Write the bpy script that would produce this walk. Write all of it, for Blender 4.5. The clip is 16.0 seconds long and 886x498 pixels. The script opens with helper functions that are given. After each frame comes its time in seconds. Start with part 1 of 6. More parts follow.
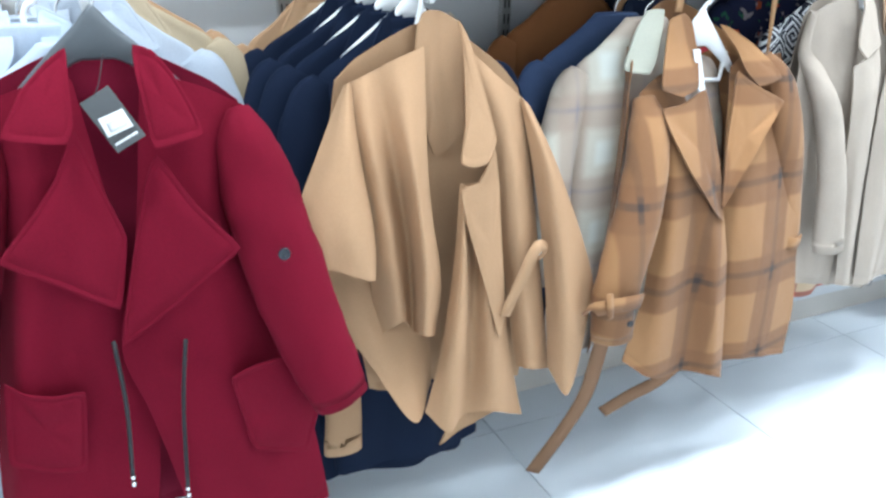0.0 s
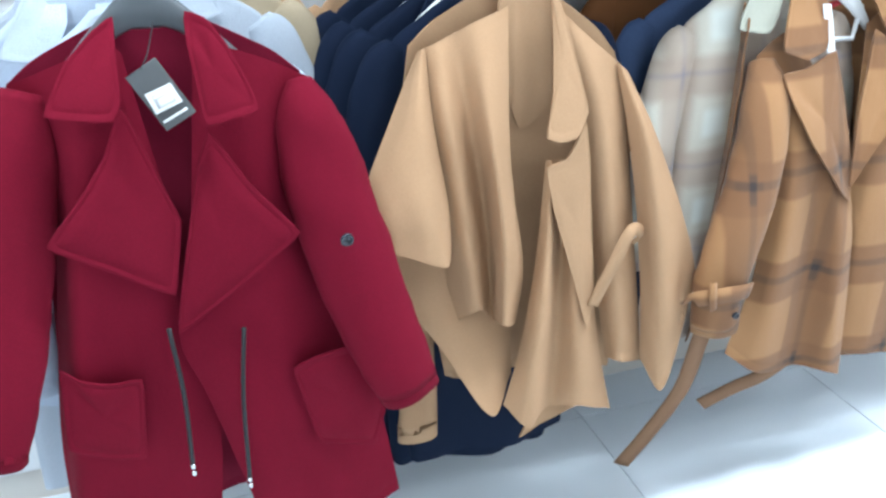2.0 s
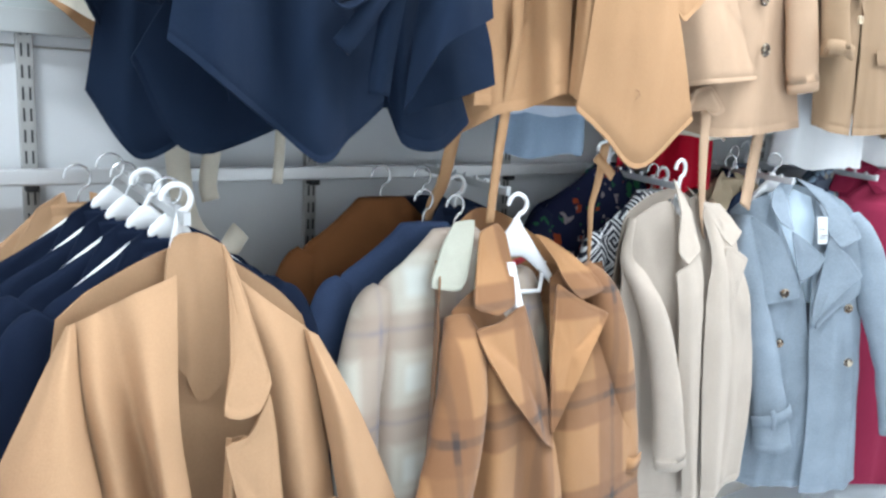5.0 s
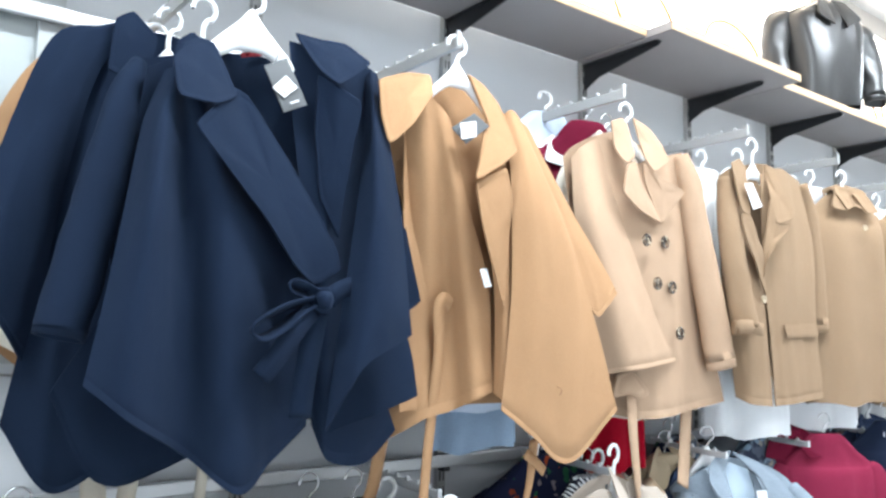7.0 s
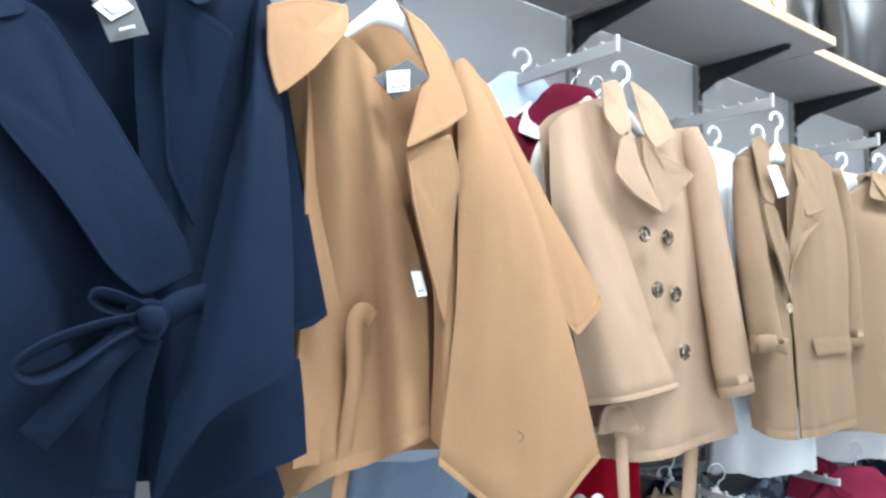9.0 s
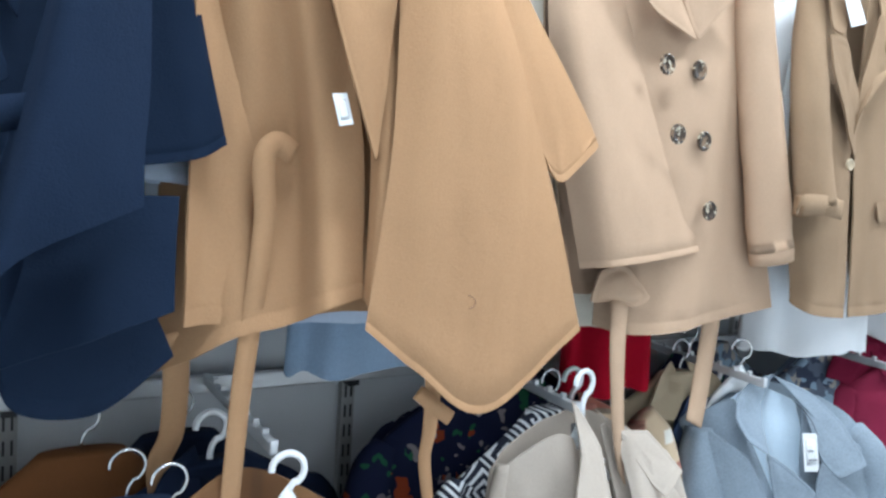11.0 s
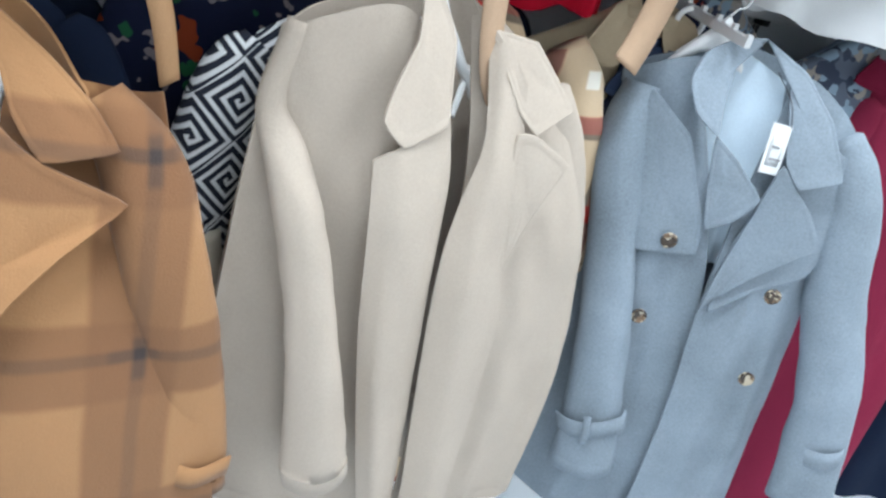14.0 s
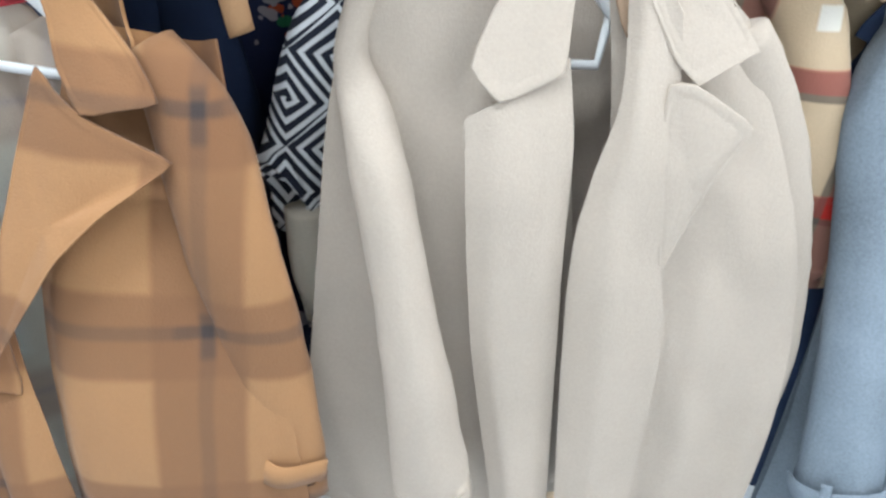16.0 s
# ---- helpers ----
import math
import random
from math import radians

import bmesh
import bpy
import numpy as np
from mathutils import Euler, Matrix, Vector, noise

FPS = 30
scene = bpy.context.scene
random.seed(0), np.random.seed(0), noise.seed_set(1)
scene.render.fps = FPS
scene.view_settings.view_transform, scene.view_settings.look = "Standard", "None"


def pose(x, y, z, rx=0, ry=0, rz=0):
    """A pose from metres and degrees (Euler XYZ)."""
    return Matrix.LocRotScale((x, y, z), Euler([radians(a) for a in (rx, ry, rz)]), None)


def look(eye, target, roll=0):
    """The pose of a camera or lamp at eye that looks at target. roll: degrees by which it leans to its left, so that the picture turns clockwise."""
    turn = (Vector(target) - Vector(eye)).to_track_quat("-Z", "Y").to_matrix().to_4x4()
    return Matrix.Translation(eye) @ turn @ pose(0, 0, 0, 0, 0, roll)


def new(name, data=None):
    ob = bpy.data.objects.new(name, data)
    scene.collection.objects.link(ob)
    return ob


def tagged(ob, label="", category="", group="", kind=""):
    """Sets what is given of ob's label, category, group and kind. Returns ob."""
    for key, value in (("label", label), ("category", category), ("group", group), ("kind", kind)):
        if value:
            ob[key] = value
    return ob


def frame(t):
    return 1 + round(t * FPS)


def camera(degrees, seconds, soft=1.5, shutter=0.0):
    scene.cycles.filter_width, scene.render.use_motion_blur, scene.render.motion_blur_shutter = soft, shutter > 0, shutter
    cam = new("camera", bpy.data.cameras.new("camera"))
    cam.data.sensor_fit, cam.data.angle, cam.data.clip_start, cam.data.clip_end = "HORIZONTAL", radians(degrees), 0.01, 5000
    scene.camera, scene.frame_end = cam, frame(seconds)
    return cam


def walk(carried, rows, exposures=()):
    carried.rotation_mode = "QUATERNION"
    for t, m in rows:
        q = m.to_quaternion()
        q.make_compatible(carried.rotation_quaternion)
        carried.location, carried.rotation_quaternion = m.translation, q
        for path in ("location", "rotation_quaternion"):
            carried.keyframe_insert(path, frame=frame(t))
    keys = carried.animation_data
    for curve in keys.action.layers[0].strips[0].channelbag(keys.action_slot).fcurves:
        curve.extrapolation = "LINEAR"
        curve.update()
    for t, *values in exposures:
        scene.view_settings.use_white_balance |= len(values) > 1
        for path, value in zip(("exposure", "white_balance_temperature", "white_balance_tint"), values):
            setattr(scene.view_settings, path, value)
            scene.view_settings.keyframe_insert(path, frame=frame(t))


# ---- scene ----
cam = camera(58.2, 16.0, soft=2.6)
PATH = [
    (0, (0.084, 0.007, 1.473), (0.894, 1.657, 0.686), 1.5),
    (0.5, (0.063, 0.0, 1.468), (0.841, 1.649, 0.645), 1.0),
    (1, (0.068, 0.014, 1.469), (0.825, 1.661, 0.623), 0.9),
    (1.5, (0.116, 0.049, 1.468), (0.82, 1.697, 0.581), 0.1),
    (2, (0.174, 0.122, 1.465), (0.736, 1.822, 0.575), -0.6),
    (2.5, (0.263, 0.157, 1.481), (0.869, 1.869, 0.644), 0.8),
    (3, (0.325, 0.166, 1.484), (1.17, 1.824, 0.751), 2.2),
    (3.2, (0.341, 0.161, 1.485), (1.25, 1.798, 0.783), 2.4),
    (5.3, (0.356, 0.177, 1.563), (1.512, 1.794, 1.343), 2.0),
    (5.5, (0.357, 0.164, 1.593), (1.51, 1.797, 1.529), 1.5),
    (6, (0.352, 0.129, 1.635), (1.509, 1.75, 1.812), 1.2),
    (6.5, (0.361, 0.12, 1.661), (1.547, 1.713, 1.9), 0.9),
    (7, (0.381, 0.131, 1.654), (1.608, 1.693, 1.885), 0.8),
    (7.5, (0.42, 0.133, 1.677), (1.641, 1.7, 1.91), 1.6),
    (8, (0.519, 0.226, 1.691), (1.704, 1.823, 1.905), 1.0),
    (8.2, (0.573, 0.284, 1.699), (1.787, 1.854, 1.946), 1.1),
    (10.3, (0.983, 0.438, 1.721), (2.147, 2.063, 1.784), 3.3),
    (10.5, (1.005, 0.441, 1.713), (2.125, 2.098, 1.741), 3.0),
    (11, (1.07, 0.494, 1.704), (2.148, 2.171, 1.544), 3.5),
    (11.5, (1.159, 0.582, 1.666), (2.343, 2.157, 1.32), 5.5),
    (12, (1.229, 0.646, 1.637), (2.506, 2.114, 1.174), 7.1),
    (12.5, (1.293, 0.653, 1.615), (2.599, 2.069, 1.077), 8.4),
    (12.9, (1.381, 0.608, 1.596), (2.591, 2.089, 1.012), 8.2),
    (13, (1.405, 0.598, 1.594), (2.589, 2.09, 0.984), 8.3),
    (13.5, (1.518, 0.576, 1.556), (2.508, 2.161, 0.842), 12.4),
    (14, (1.596, 0.598, 1.488), (2.513, 2.126, 0.58), 17.1),
    (14.5, (1.73, 0.689, 1.475), (2.625, 2.209, 0.532), 16.7),
    (15, (1.826, 0.741, 1.45), (2.642, 2.219, 0.379), 13.2),
    (15.5, (1.893, 0.744, 1.436), (2.439, 2.32, 0.332), 9.1),
    (16, (1.919, 0.694, 1.407), (2.006, 2.407, 0.379), 6.3),
]
walk(cam, [(t, look(eye, target, roll)) for t, eye, target, roll in PATH], [(0, -0.88, 6250, 10.5), (3.2, -0.90, 6150, 9.5), (5.5, -0.74, 6500, 13), (6.0, -0.60, 6500, 13), (6.5, -0.78, 6500, 13), (8.2, -0.98, 6350, 12), (10.5, -1.36, 6150, 11), (11.5, -1.14, 6150, 11), (12.8, -1.08, 6150, 10.5), (13.5, -1.16, 6350, 11), (14.5, -1.10, 6500, 12), (15.0, -1.05, 6500, 12.5), (16, -1.07, 6500, 12)])

# ---- light ----
world = bpy.data.worlds.new("shop_air")
world.use_nodes = True
world.node_tree.nodes["Background"].inputs[0].default_value = (0.86, 0.93, 1.0, 1)
world.node_tree.nodes["Background"].inputs[1].default_value = 0.06
scene.world = world


def area_lamp(name, x, y, z, sx, sy, watts, color):
    data = bpy.data.lights.new(name, "AREA")
    data.shape, data.size, data.size_y, data.energy, data.color = "RECTANGLE", sx, sy, watts, color
    ob = new(name, data)
    ob.location = (x, y, z)
    return ob


COOL = (0.81, 0.93, 1.0)
for lx in (-0.4, 1.5, 3.4, 5.3):
    area_lamp("panel_light", lx, 0.82, 3.33, 0.9, 0.12, 104, COOL)
    # unseen row behind the camera, added as frontal fill on the coats
    area_lamp("panel_light", lx, -0.95, 3.33, 1.2, 0.28, 20, COOL)
# an unseen warm lamp with no fixture, added to brighten the display shelf
area_lamp("shelf_strip_light", 3.2, 1.72, 3.30, 4.6, 0.08, 26, (1.0, 0.86, 0.66))


# ---- materials ----
def mat_new(name):
    m = bpy.data.materials.new(name)
    m.use_nodes = True
    nt = m.node_tree
    return m, nt, nt.nodes["Principled BSDF"]


def nod(nt, kind, **kw):
    n = nt.nodes.new(kind)
    for k, v in kw.items():
        n.inputs[k].default_value = v
    return n


def maths(nt, op, a, b=None, c=None):
    n = nt.nodes.new("ShaderNodeMath")
    n.operation = op
    for i, v in enumerate((a, b, c)):
        if v is None:
            continue
        if isinstance(v, (int, float)):
            n.inputs[i].default_value = v
        else:
            nt.links.new(v, n.inputs[i])
    return n.outputs[0]


def mixc(nt, fac, a, b):
    n = nt.nodes.new("ShaderNodeMix")
    n.data_type = "RGBA"
    for i, v in ((0, fac), (6, a), (7, b)):
        if isinstance(v, (int, float)):
            n.inputs[i].default_value = v
        elif isinstance(v, tuple):
            n.inputs[i].default_value = (*v[:3], 1)
        else:
            nt.links.new(v, n.inputs[i])
    return n.outputs[2]


def obj_xyz(nt):
    tc = nt.nodes.new("ShaderNodeTexCoord")
    sep = nt.nodes.new("ShaderNodeSeparateXYZ")
    nt.links.new(tc.outputs["Object"], sep.inputs[0])
    return tc.outputs["Object"], sep.outputs


def noise_fac(nt, vec, scale, detail=3.0, rough=0.55):
    n = nod(nt, "ShaderNodeTexNoise", Scale=scale, Detail=detail, Roughness=rough)
    nt.links.new(vec, n.inputs["Vector"])
    return n.outputs[0]


def fuzz_bump(nt, bs, vec, scale, strength, dist=0.002):
    f = noise_fac(nt, vec, scale, 2.0)
    g = noise_fac(nt, vec, 45, 2.0)
    fl = nod(nt, "ShaderNodeMapping", Scale=(1.0, 1.0, 0.35))
    nt.links.new(vec, fl.inputs["Vector"])
    w = noise_fac(nt, fl.outputs[0], 11, 2.0)
    h = maths(nt, "ADD", f, maths(nt, "MULTIPLY_ADD", w, 5.0, g))
    b = nod(nt, "ShaderNodeBump", Strength=strength, Distance=dist)
    nt.links.new(h, b.inputs["Height"])
    nt.links.new(b.outputs[0], bs.inputs["Normal"])


def tone(nt, vec, rgb, spread=0.16):
    """Two scales of unevenness round one colour."""
    big = noise_fac(nt, vec, 7.0, 2.0)
    fine = noise_fac(nt, vec, 260.0, 1.0)
    f = maths(nt, "MULTIPLY_ADD", big, 0.6, maths(nt, "MULTIPLY", fine, 0.4))
    lo = tuple(c * (1 - spread) for c in rgb)
    hi = tuple(min(1, c * (1 + spread)) for c in rgb)
    return mixc(nt, f, lo, hi)


def wool(name, rgb, rough=0.92, sheen=0.10, bump=0.35, spread=0.16):
    m, nt, bs = mat_new(name)
    vec, _ = obj_xyz(nt)
    nt.links.new(tone(nt, vec, rgb, spread), bs.inputs["Base Color"])
    bs.inputs["Roughness"].default_value = rough
    bs.inputs["Specular IOR Level"].default_value = 0.1
    bs.inputs["Sheen Weight"].default_value = sheen
    bs.inputs["Sheen Roughness"].default_value = 0.5
    bs.inputs["Sheen Tint"].default_value = (*[min(1, c * 1.6 + 0.015) for c in rgb], 1)
    fuzz_bump(nt, bs, vec, 420, bump)
    return m


def band(nt, coord, period, centre, half, soft=0.003):
    """1 inside a stripe round centre of each period, with soft edges."""
    w = maths(nt, "PINGPONG", maths(nt, "SUBTRACT", coord, centre), period / 2)
    n = nt.nodes.new("ShaderNodeMapRange")
    n.interpolation_type = "SMOOTHSTEP"
    n.inputs[1].default_value, n.inputs[2].default_value = half - soft, half + soft
    n.inputs[3].default_value, n.inputs[4].default_value = 1.0, 0.0
    nt.links.new(w, n.inputs[0])
    return n.outputs[0]


def plaid(name, base, wide, thin, period, half_wide, half_thin, light=None, soft=0.006, shift=0.0, rise=0.02):
    m, nt, bs = mat_new(name)
    vec, (x, y, z) = obj_xyz(nt)
    wob = maths(nt, "MULTIPLY", noise_fac(nt, vec, 6.0, 1.0), 0.012)
    px, pz = maths(nt, "ADD", x, wob), maths(nt, "ADD", z, wob)
    c = tone(nt, vec, base, 0.12)
    wx, wz = band(nt, px, period, shift, half_wide, soft), band(nt, pz, period, rise, half_wide, soft)
    c = mixc(nt, maths(nt, "MULTIPLY", maths(nt, "MAXIMUM", wx, wz), 0.7), c, wide)
    c = mixc(nt, maths(nt, "MULTIPLY", maths(nt, "MULTIPLY", wx, wz), 0.5), c, wide)
    if light:
        lx = band(nt, px, period, shift + period * 0.5, half_wide * 0.7, soft)
        lz = band(nt, pz, period, rise + period * 0.5, half_wide * 0.7, soft)
        c = mixc(nt, maths(nt, "MULTIPLY", maths(nt, "MULTIPLY", lx, lz), 0.8), c, light)
    tx, tz = band(nt, px, period, shift + 0.006, half_thin, soft * 0.7), band(nt, pz, period, rise + 0.006, half_thin, soft * 0.7)
    lines = maths(nt, "ADD", maths(nt, "MULTIPLY", tx, 0.22), maths(nt, "MULTIPLY", tz, 0.34))
    cx, cz = band(nt, px, period, shift, half_wide * 0.55, soft), band(nt, pz, period, rise, half_wide * 0.55, soft)
    cross = maths(nt, "MAXIMUM", maths(nt, "MULTIPLY", tx, cz), maths(nt, "MULTIPLY", maths(nt, "MULTIPLY", tz, cx), 0.6))
    t = maths(nt, "MINIMUM", maths(nt, "MULTIPLY_ADD", cross, 0.42, lines), 1.0)
    c = mixc(nt, t, c, thin)
    nt.links.new(c, bs.inputs["Base Color"])
    bs.inputs["Roughness"].default_value = 0.93
    bs.inputs["Specular IOR Level"].default_value = 0.2
    bs.inputs["Sheen Weight"].default_value = 0.1
    fuzz_bump(nt, bs, vec, 420, 0.35)
    return m


def greek_key(name):
    """Black and white knit in square spirals set on the diagonal."""
    m, nt, bs = mat_new(name)
    vec, (x, y, z) = obj_xyz(nt)
    cell = 0.078
    u = maths(nt, "MULTIPLY", maths(nt, "ADD", x, z), 0.7071 / cell)
    v = maths(nt, "MULTIPLY", maths(nt, "SUBTRACT", x, z), 0.7071 / cell)
    fu = maths(nt, "SUBTRACT", maths(nt, "FRACT", u), 0.5)
    fv = maths(nt, "SUBTRACT", maths(nt, "FRACT", v), 0.5)
    r = maths(nt, "MAXIMUM", maths(nt, "ABSOLUTE", fu), maths(nt, "ABSOLUTE", fv))
    a = maths(nt, "DIVIDE", maths(nt, "ARCTAN2", fv, fu), 2 * math.pi)
    s = maths(nt, "FRACT", maths(nt, "ADD", maths(nt, "MULTIPLY", r, 6.0), a))
    white = maths(nt, "GREATER_THAN", s, 0.56)
    nt.links.new(mixc(nt, white, (0.012, 0.015, 0.03), (0.74, 0.76, 0.78)), bs.inputs["Base Color"])
    bs.inputs["Roughness"].default_value = 0.9
    fuzz_bump(nt, bs, vec, 330, 0.4)
    return m


def floral(name, ground, blooms, scale=22.0, share=0.58):
    m, nt, bs = mat_new(name)
    vec, _ = obj_xyz(nt)
    c = ground
    for i, col in enumerate(blooms):
        mp = nod(nt, "ShaderNodeMapping")
        mp.inputs["Location"].default_value = (3.7 * i, 1.3 * i, 5.1 * i)
        nt.links.new(vec, mp.inputs[0])
        f = noise_fac(nt, mp.outputs[0], scale + 5 * i, 2.0)
        c = mixc(nt, maths(nt, "GREATER_THAN", f, share + 0.012 * i), c, col)
    nt.links.new(c, bs.inputs["Base Color"])
    bs.inputs["Roughness"].default_value = 0.85
    bs.inputs["Specular IOR Level"].default_value = 0.12
    fuzz_bump(nt, bs, vec, 300, 0.2)
    return m


def plain(name, rgb, rough=0.5, metal=0.0, spread=0.06, bump=0.05, scale=90):
    m, nt, bs = mat_new(name)
    vec, _ = obj_xyz(nt)
    nt.links.new(tone(nt, vec, rgb, spread), bs.inputs["Base Color"])
    r = nt.nodes.new("ShaderNodeMapRange")
    r.inputs[3].default_value, r.inputs[4].default_value = max(0.02, rough - 0.08), min(1, rough + 0.08)
    nt.links.new(noise_fac(nt, vec, 14.0), r.inputs[0])
    nt.links.new(r.outputs[0], bs.inputs["Roughness"])
    bs.inputs["Metallic"].default_value = metal
    b = nod(nt, "ShaderNodeBump", Strength=bump, Distance=0.001)
    nt.links.new(noise_fac(nt, vec, scale), b.inputs["Height"])
    nt.links.new(b.outputs[0], bs.inputs["Normal"])
    return m


def glow(name, rgb, strength):
    m, nt, bs = mat_new(name)
    bs.inputs["Base Color"].default_value = (0.8, 0.8, 0.8, 1)
    bs.inputs["Emission Color"].default_value = (*rgb, 1)
    bs.inputs["Emission Strength"].default_value = strength
    return m


RED = wool("red_wool", (0.150, 0.005, 0.018), spread=0.26)
RED_IN = wool("red_wool_inside", (0.15, 0.007, 0.023))
CAMEL = wool("camel_wool", (0.40, 0.243, 0.140))
CAMEL_UP = wool("golden_camel_wool", (0.385, 0.222, 0.118))
TAN_PINK = wool("light_tan_wool", (0.42, 0.285, 0.192))
FAWN = wool("fawn_wool", (0.27, 0.18, 0.112))
NAVY = wool("navy_wool", (0.0075, 0.0148, 0.032))
INK = wool("dark_navy_wool", (0.0085, 0.0145, 0.033))
OATMEAL = wool("oatmeal_wool", (0.425, 0.362, 0.305))
SUEDE = wool("blue_grey_suede", (0.215, 0.256, 0.300), spread=0.55, bump=0.3)
PALE_BLUE = wool("pale_blue_lining", (0.55, 0.66, 0.76))
MAROON = wool("maroon_knit", (0.215, 0.020, 0.050), bump=0.6)
DEEP_RED = wool("deep_red_cloth", (0.13, 0.008, 0.026))
CRIMSON = wool("crimson_cloth", (0.36, 0.004, 0.018))
WHITE_CLOTH = wool("white_cotton", (0.78, 0.79, 0.80), spread=0.05)
CREAM = wool("cream_wool", (0.66, 0.60, 0.50))
SAGE = wool("pale_sage_wool", (0.42, 0.42, 0.35))
ICE = wool("ice_blue_knit", (0.45, 0.52, 0.62), bump=0.6)
ASH = wool("ash_grey_knit", (0.40, 0.44, 0.50), bump=0.7)
DENIM = wool("washed_denim", (0.26, 0.35, 0.46), spread=0.3)
DARK_DENIM = wool("dark_denim", (0.035, 0.055, 0.11), spread=0.3)
BROWN = wool("rust_brown_wool", (0.17, 0.068, 0.026))
KHAKI = wool("khaki_cotton", (0.40, 0.32, 0.22))
BELT_BROWN = wool("brown_belt_cloth", (0.23, 0.13, 0.078))
PLAID = plaid("brown_plaid_wool", (0.335, 0.174, 0.080), (0.18, 0.085, 0.042), (0.048, 0.038, 0.036), 0.245, 0.050, 0.008, shift=0.065, rise=0.075)
PALE_PLAID = plaid("pale_plaid_wool", (0.58, 0.55, 0.47), (0.40, 0.30, 0.24), (0.22, 0.22, 0.28), 0.20, 0.042, 0.004, light=(0.70, 0.73, 0.68), soft=0.012)
CHECK = plaid("beige_red_check", (0.60, 0.45, 0.30), (0.05, 0.045, 0.05), (0.55, 0.03, 0.02), 0.16, 0.02, 0.016, light=(0.8, 0.78, 0.72), soft=0.002)
GREEK = greek_key("black_white_key_knit")
FLORAL = floral("dark_floral_print", (0.006, 0.009, 0.028), ((0.20, 0.035, 0.012), (0.012, 0.075, 0.035), (0.16, 0.14, 0.15)), 17.0, 0.62)
CAMO = floral("muted_camouflage_print", (0.10, 0.12, 0.16), ((0.30, 0.27, 0.24), (0.04, 0.05, 0.08), (0.22, 0.30, 0.38)), 16.0, 0.53)
WHITE_PLASTIC = plain("white_plastic", (0.82, 0.83, 0.84), 0.32)
GREY_PLASTIC = plain("grey_plastic", (0.075, 0.085, 0.095), 0.42)
STEEL = plain("brushed_steel", (0.60, 0.61, 0.62), 0.38, 0.55, 0.1)
WIRE = plain("bright_wire", (0.7, 0.71, 0.72), 0.22, 1.0)
GALV = plain("zinc_grey_metal", (0.42, 0.42, 0.41), 0.5, 0.4, 0.15)
DARK_METAL = plain("dark_metal", (0.035, 0.037, 0.042), 0.5, 0.5)
BLACK_CORD = plain("black_cord", (0.012, 0.011, 0.014), 0.7)
CARD_DARK = plain("charcoal_card", (0.075, 0.08, 0.085), 0.45)
CARD_WHITE = plain("white_card", (0.72, 0.73, 0.74), 0.6)
CARD_INK = plain("printed_ink", (0.22, 0.22, 0.235), 0.6)
RED_LABEL = plain("red_woven_label", (0.35, 0.02, 0.03), 0.8)
HORN = floral("horn_button", (0.035, 0.022, 0.014), ((0.45, 0.38, 0.28), (0.16, 0.10, 0.06)), 60.0, 0.55)
HORN.node_tree.nodes["Principled BSDF"].inputs["Roughness"].default_value = 0.25
HORN.node_tree.nodes["Principled BSDF"].inputs["Specular IOR Level"].default_value = 0.5
HORN_PALE = plain("pale_horn_button", (0.42, 0.33, 0.22), 0.3)
BLACK_BUTTON = plain("dark_button", (0.02, 0.025, 0.035), 0.28)
PANEL = plain("grey_wall_panel", (0.66, 0.68, 0.70), 0.6, 0.0, 0.05)
PLASTER = plain("warm_plaster", (0.60, 0.57, 0.53), 0.85, 0.0, 0.06, 0.2, 160)
CEIL = plain("white_ceiling_paint", (0.80, 0.80, 0.79), 0.9)
TILE = plain("white_glazed_tile", (0.80, 0.86, 0.92), 0.16, 0.0, 0.03, 0.02, 8)
GROUT = plain("grey_grout", (0.34, 0.35, 0.36), 0.9)
SHELF = plain("grey_brown_shelf_board", (0.26, 0.238, 0.232), 0.6, 0.0, 0.12)
SHELF_EDGE = plain("oak_shelf_edge", (0.50, 0.33, 0.18), 0.55, 0.0, 0.15)
DOOR_PAINT = plain("grey_door_paint", (0.42, 0.44, 0.44), 0.5)
FROST = plain("frosted_pane", (0.42, 0.46, 0.46), 0.3)
LEATHER = plain("black_leather", (0.018, 0.018, 0.018), 0.33, 0.0, 0.3, 0.6, 60)
RATTAN = plain("orange_rattan", (0.46, 0.24, 0.09), 0.6, 0.0, 0.25)
GLOW = glow("lamp_diffuser", (0.95, 0.98, 1.0), 9.0)
GLOW_WARM = glow("warm_light_box", (1.0, 0.93, 0.82), 9.0)
COOL_WALL = plain("white_shop_wall", (0.72, 0.73, 0.73), 0.85)


# ---- shaping ----
def mesh_ob(name, verts, faces, mat, parent=None, label="", smooth=True):
    me = bpy.data.meshes.new(name)
    me.from_pydata([tuple(v) for v in verts], [], faces)
    me.materials.append(mat)
    if smooth:
        me.polygons.foreach_set("use_smooth", [True] * len(me.polygons))
    me.update()
    ob = new(name, me)
    if parent is not None:
        ob.parent = parent
    if label:
        ob["label"] = label
    return ob


def part(name, bm, mat, parent=None, label="", smooth=False):
    bmesh.ops.recalc_face_normals(bm, faces=bm.faces)
    me = bpy.data.meshes.new(name)
    bm.to_mesh(me)
    bm.free()
    me.materials.append(mat)
    if smooth:
        me.polygons.foreach_set("use_smooth", [True] * len(me.polygons))
    ob = new(name, me)
    if parent is not None:
        ob.parent = parent
    if label:
        ob["label"] = label
    return ob


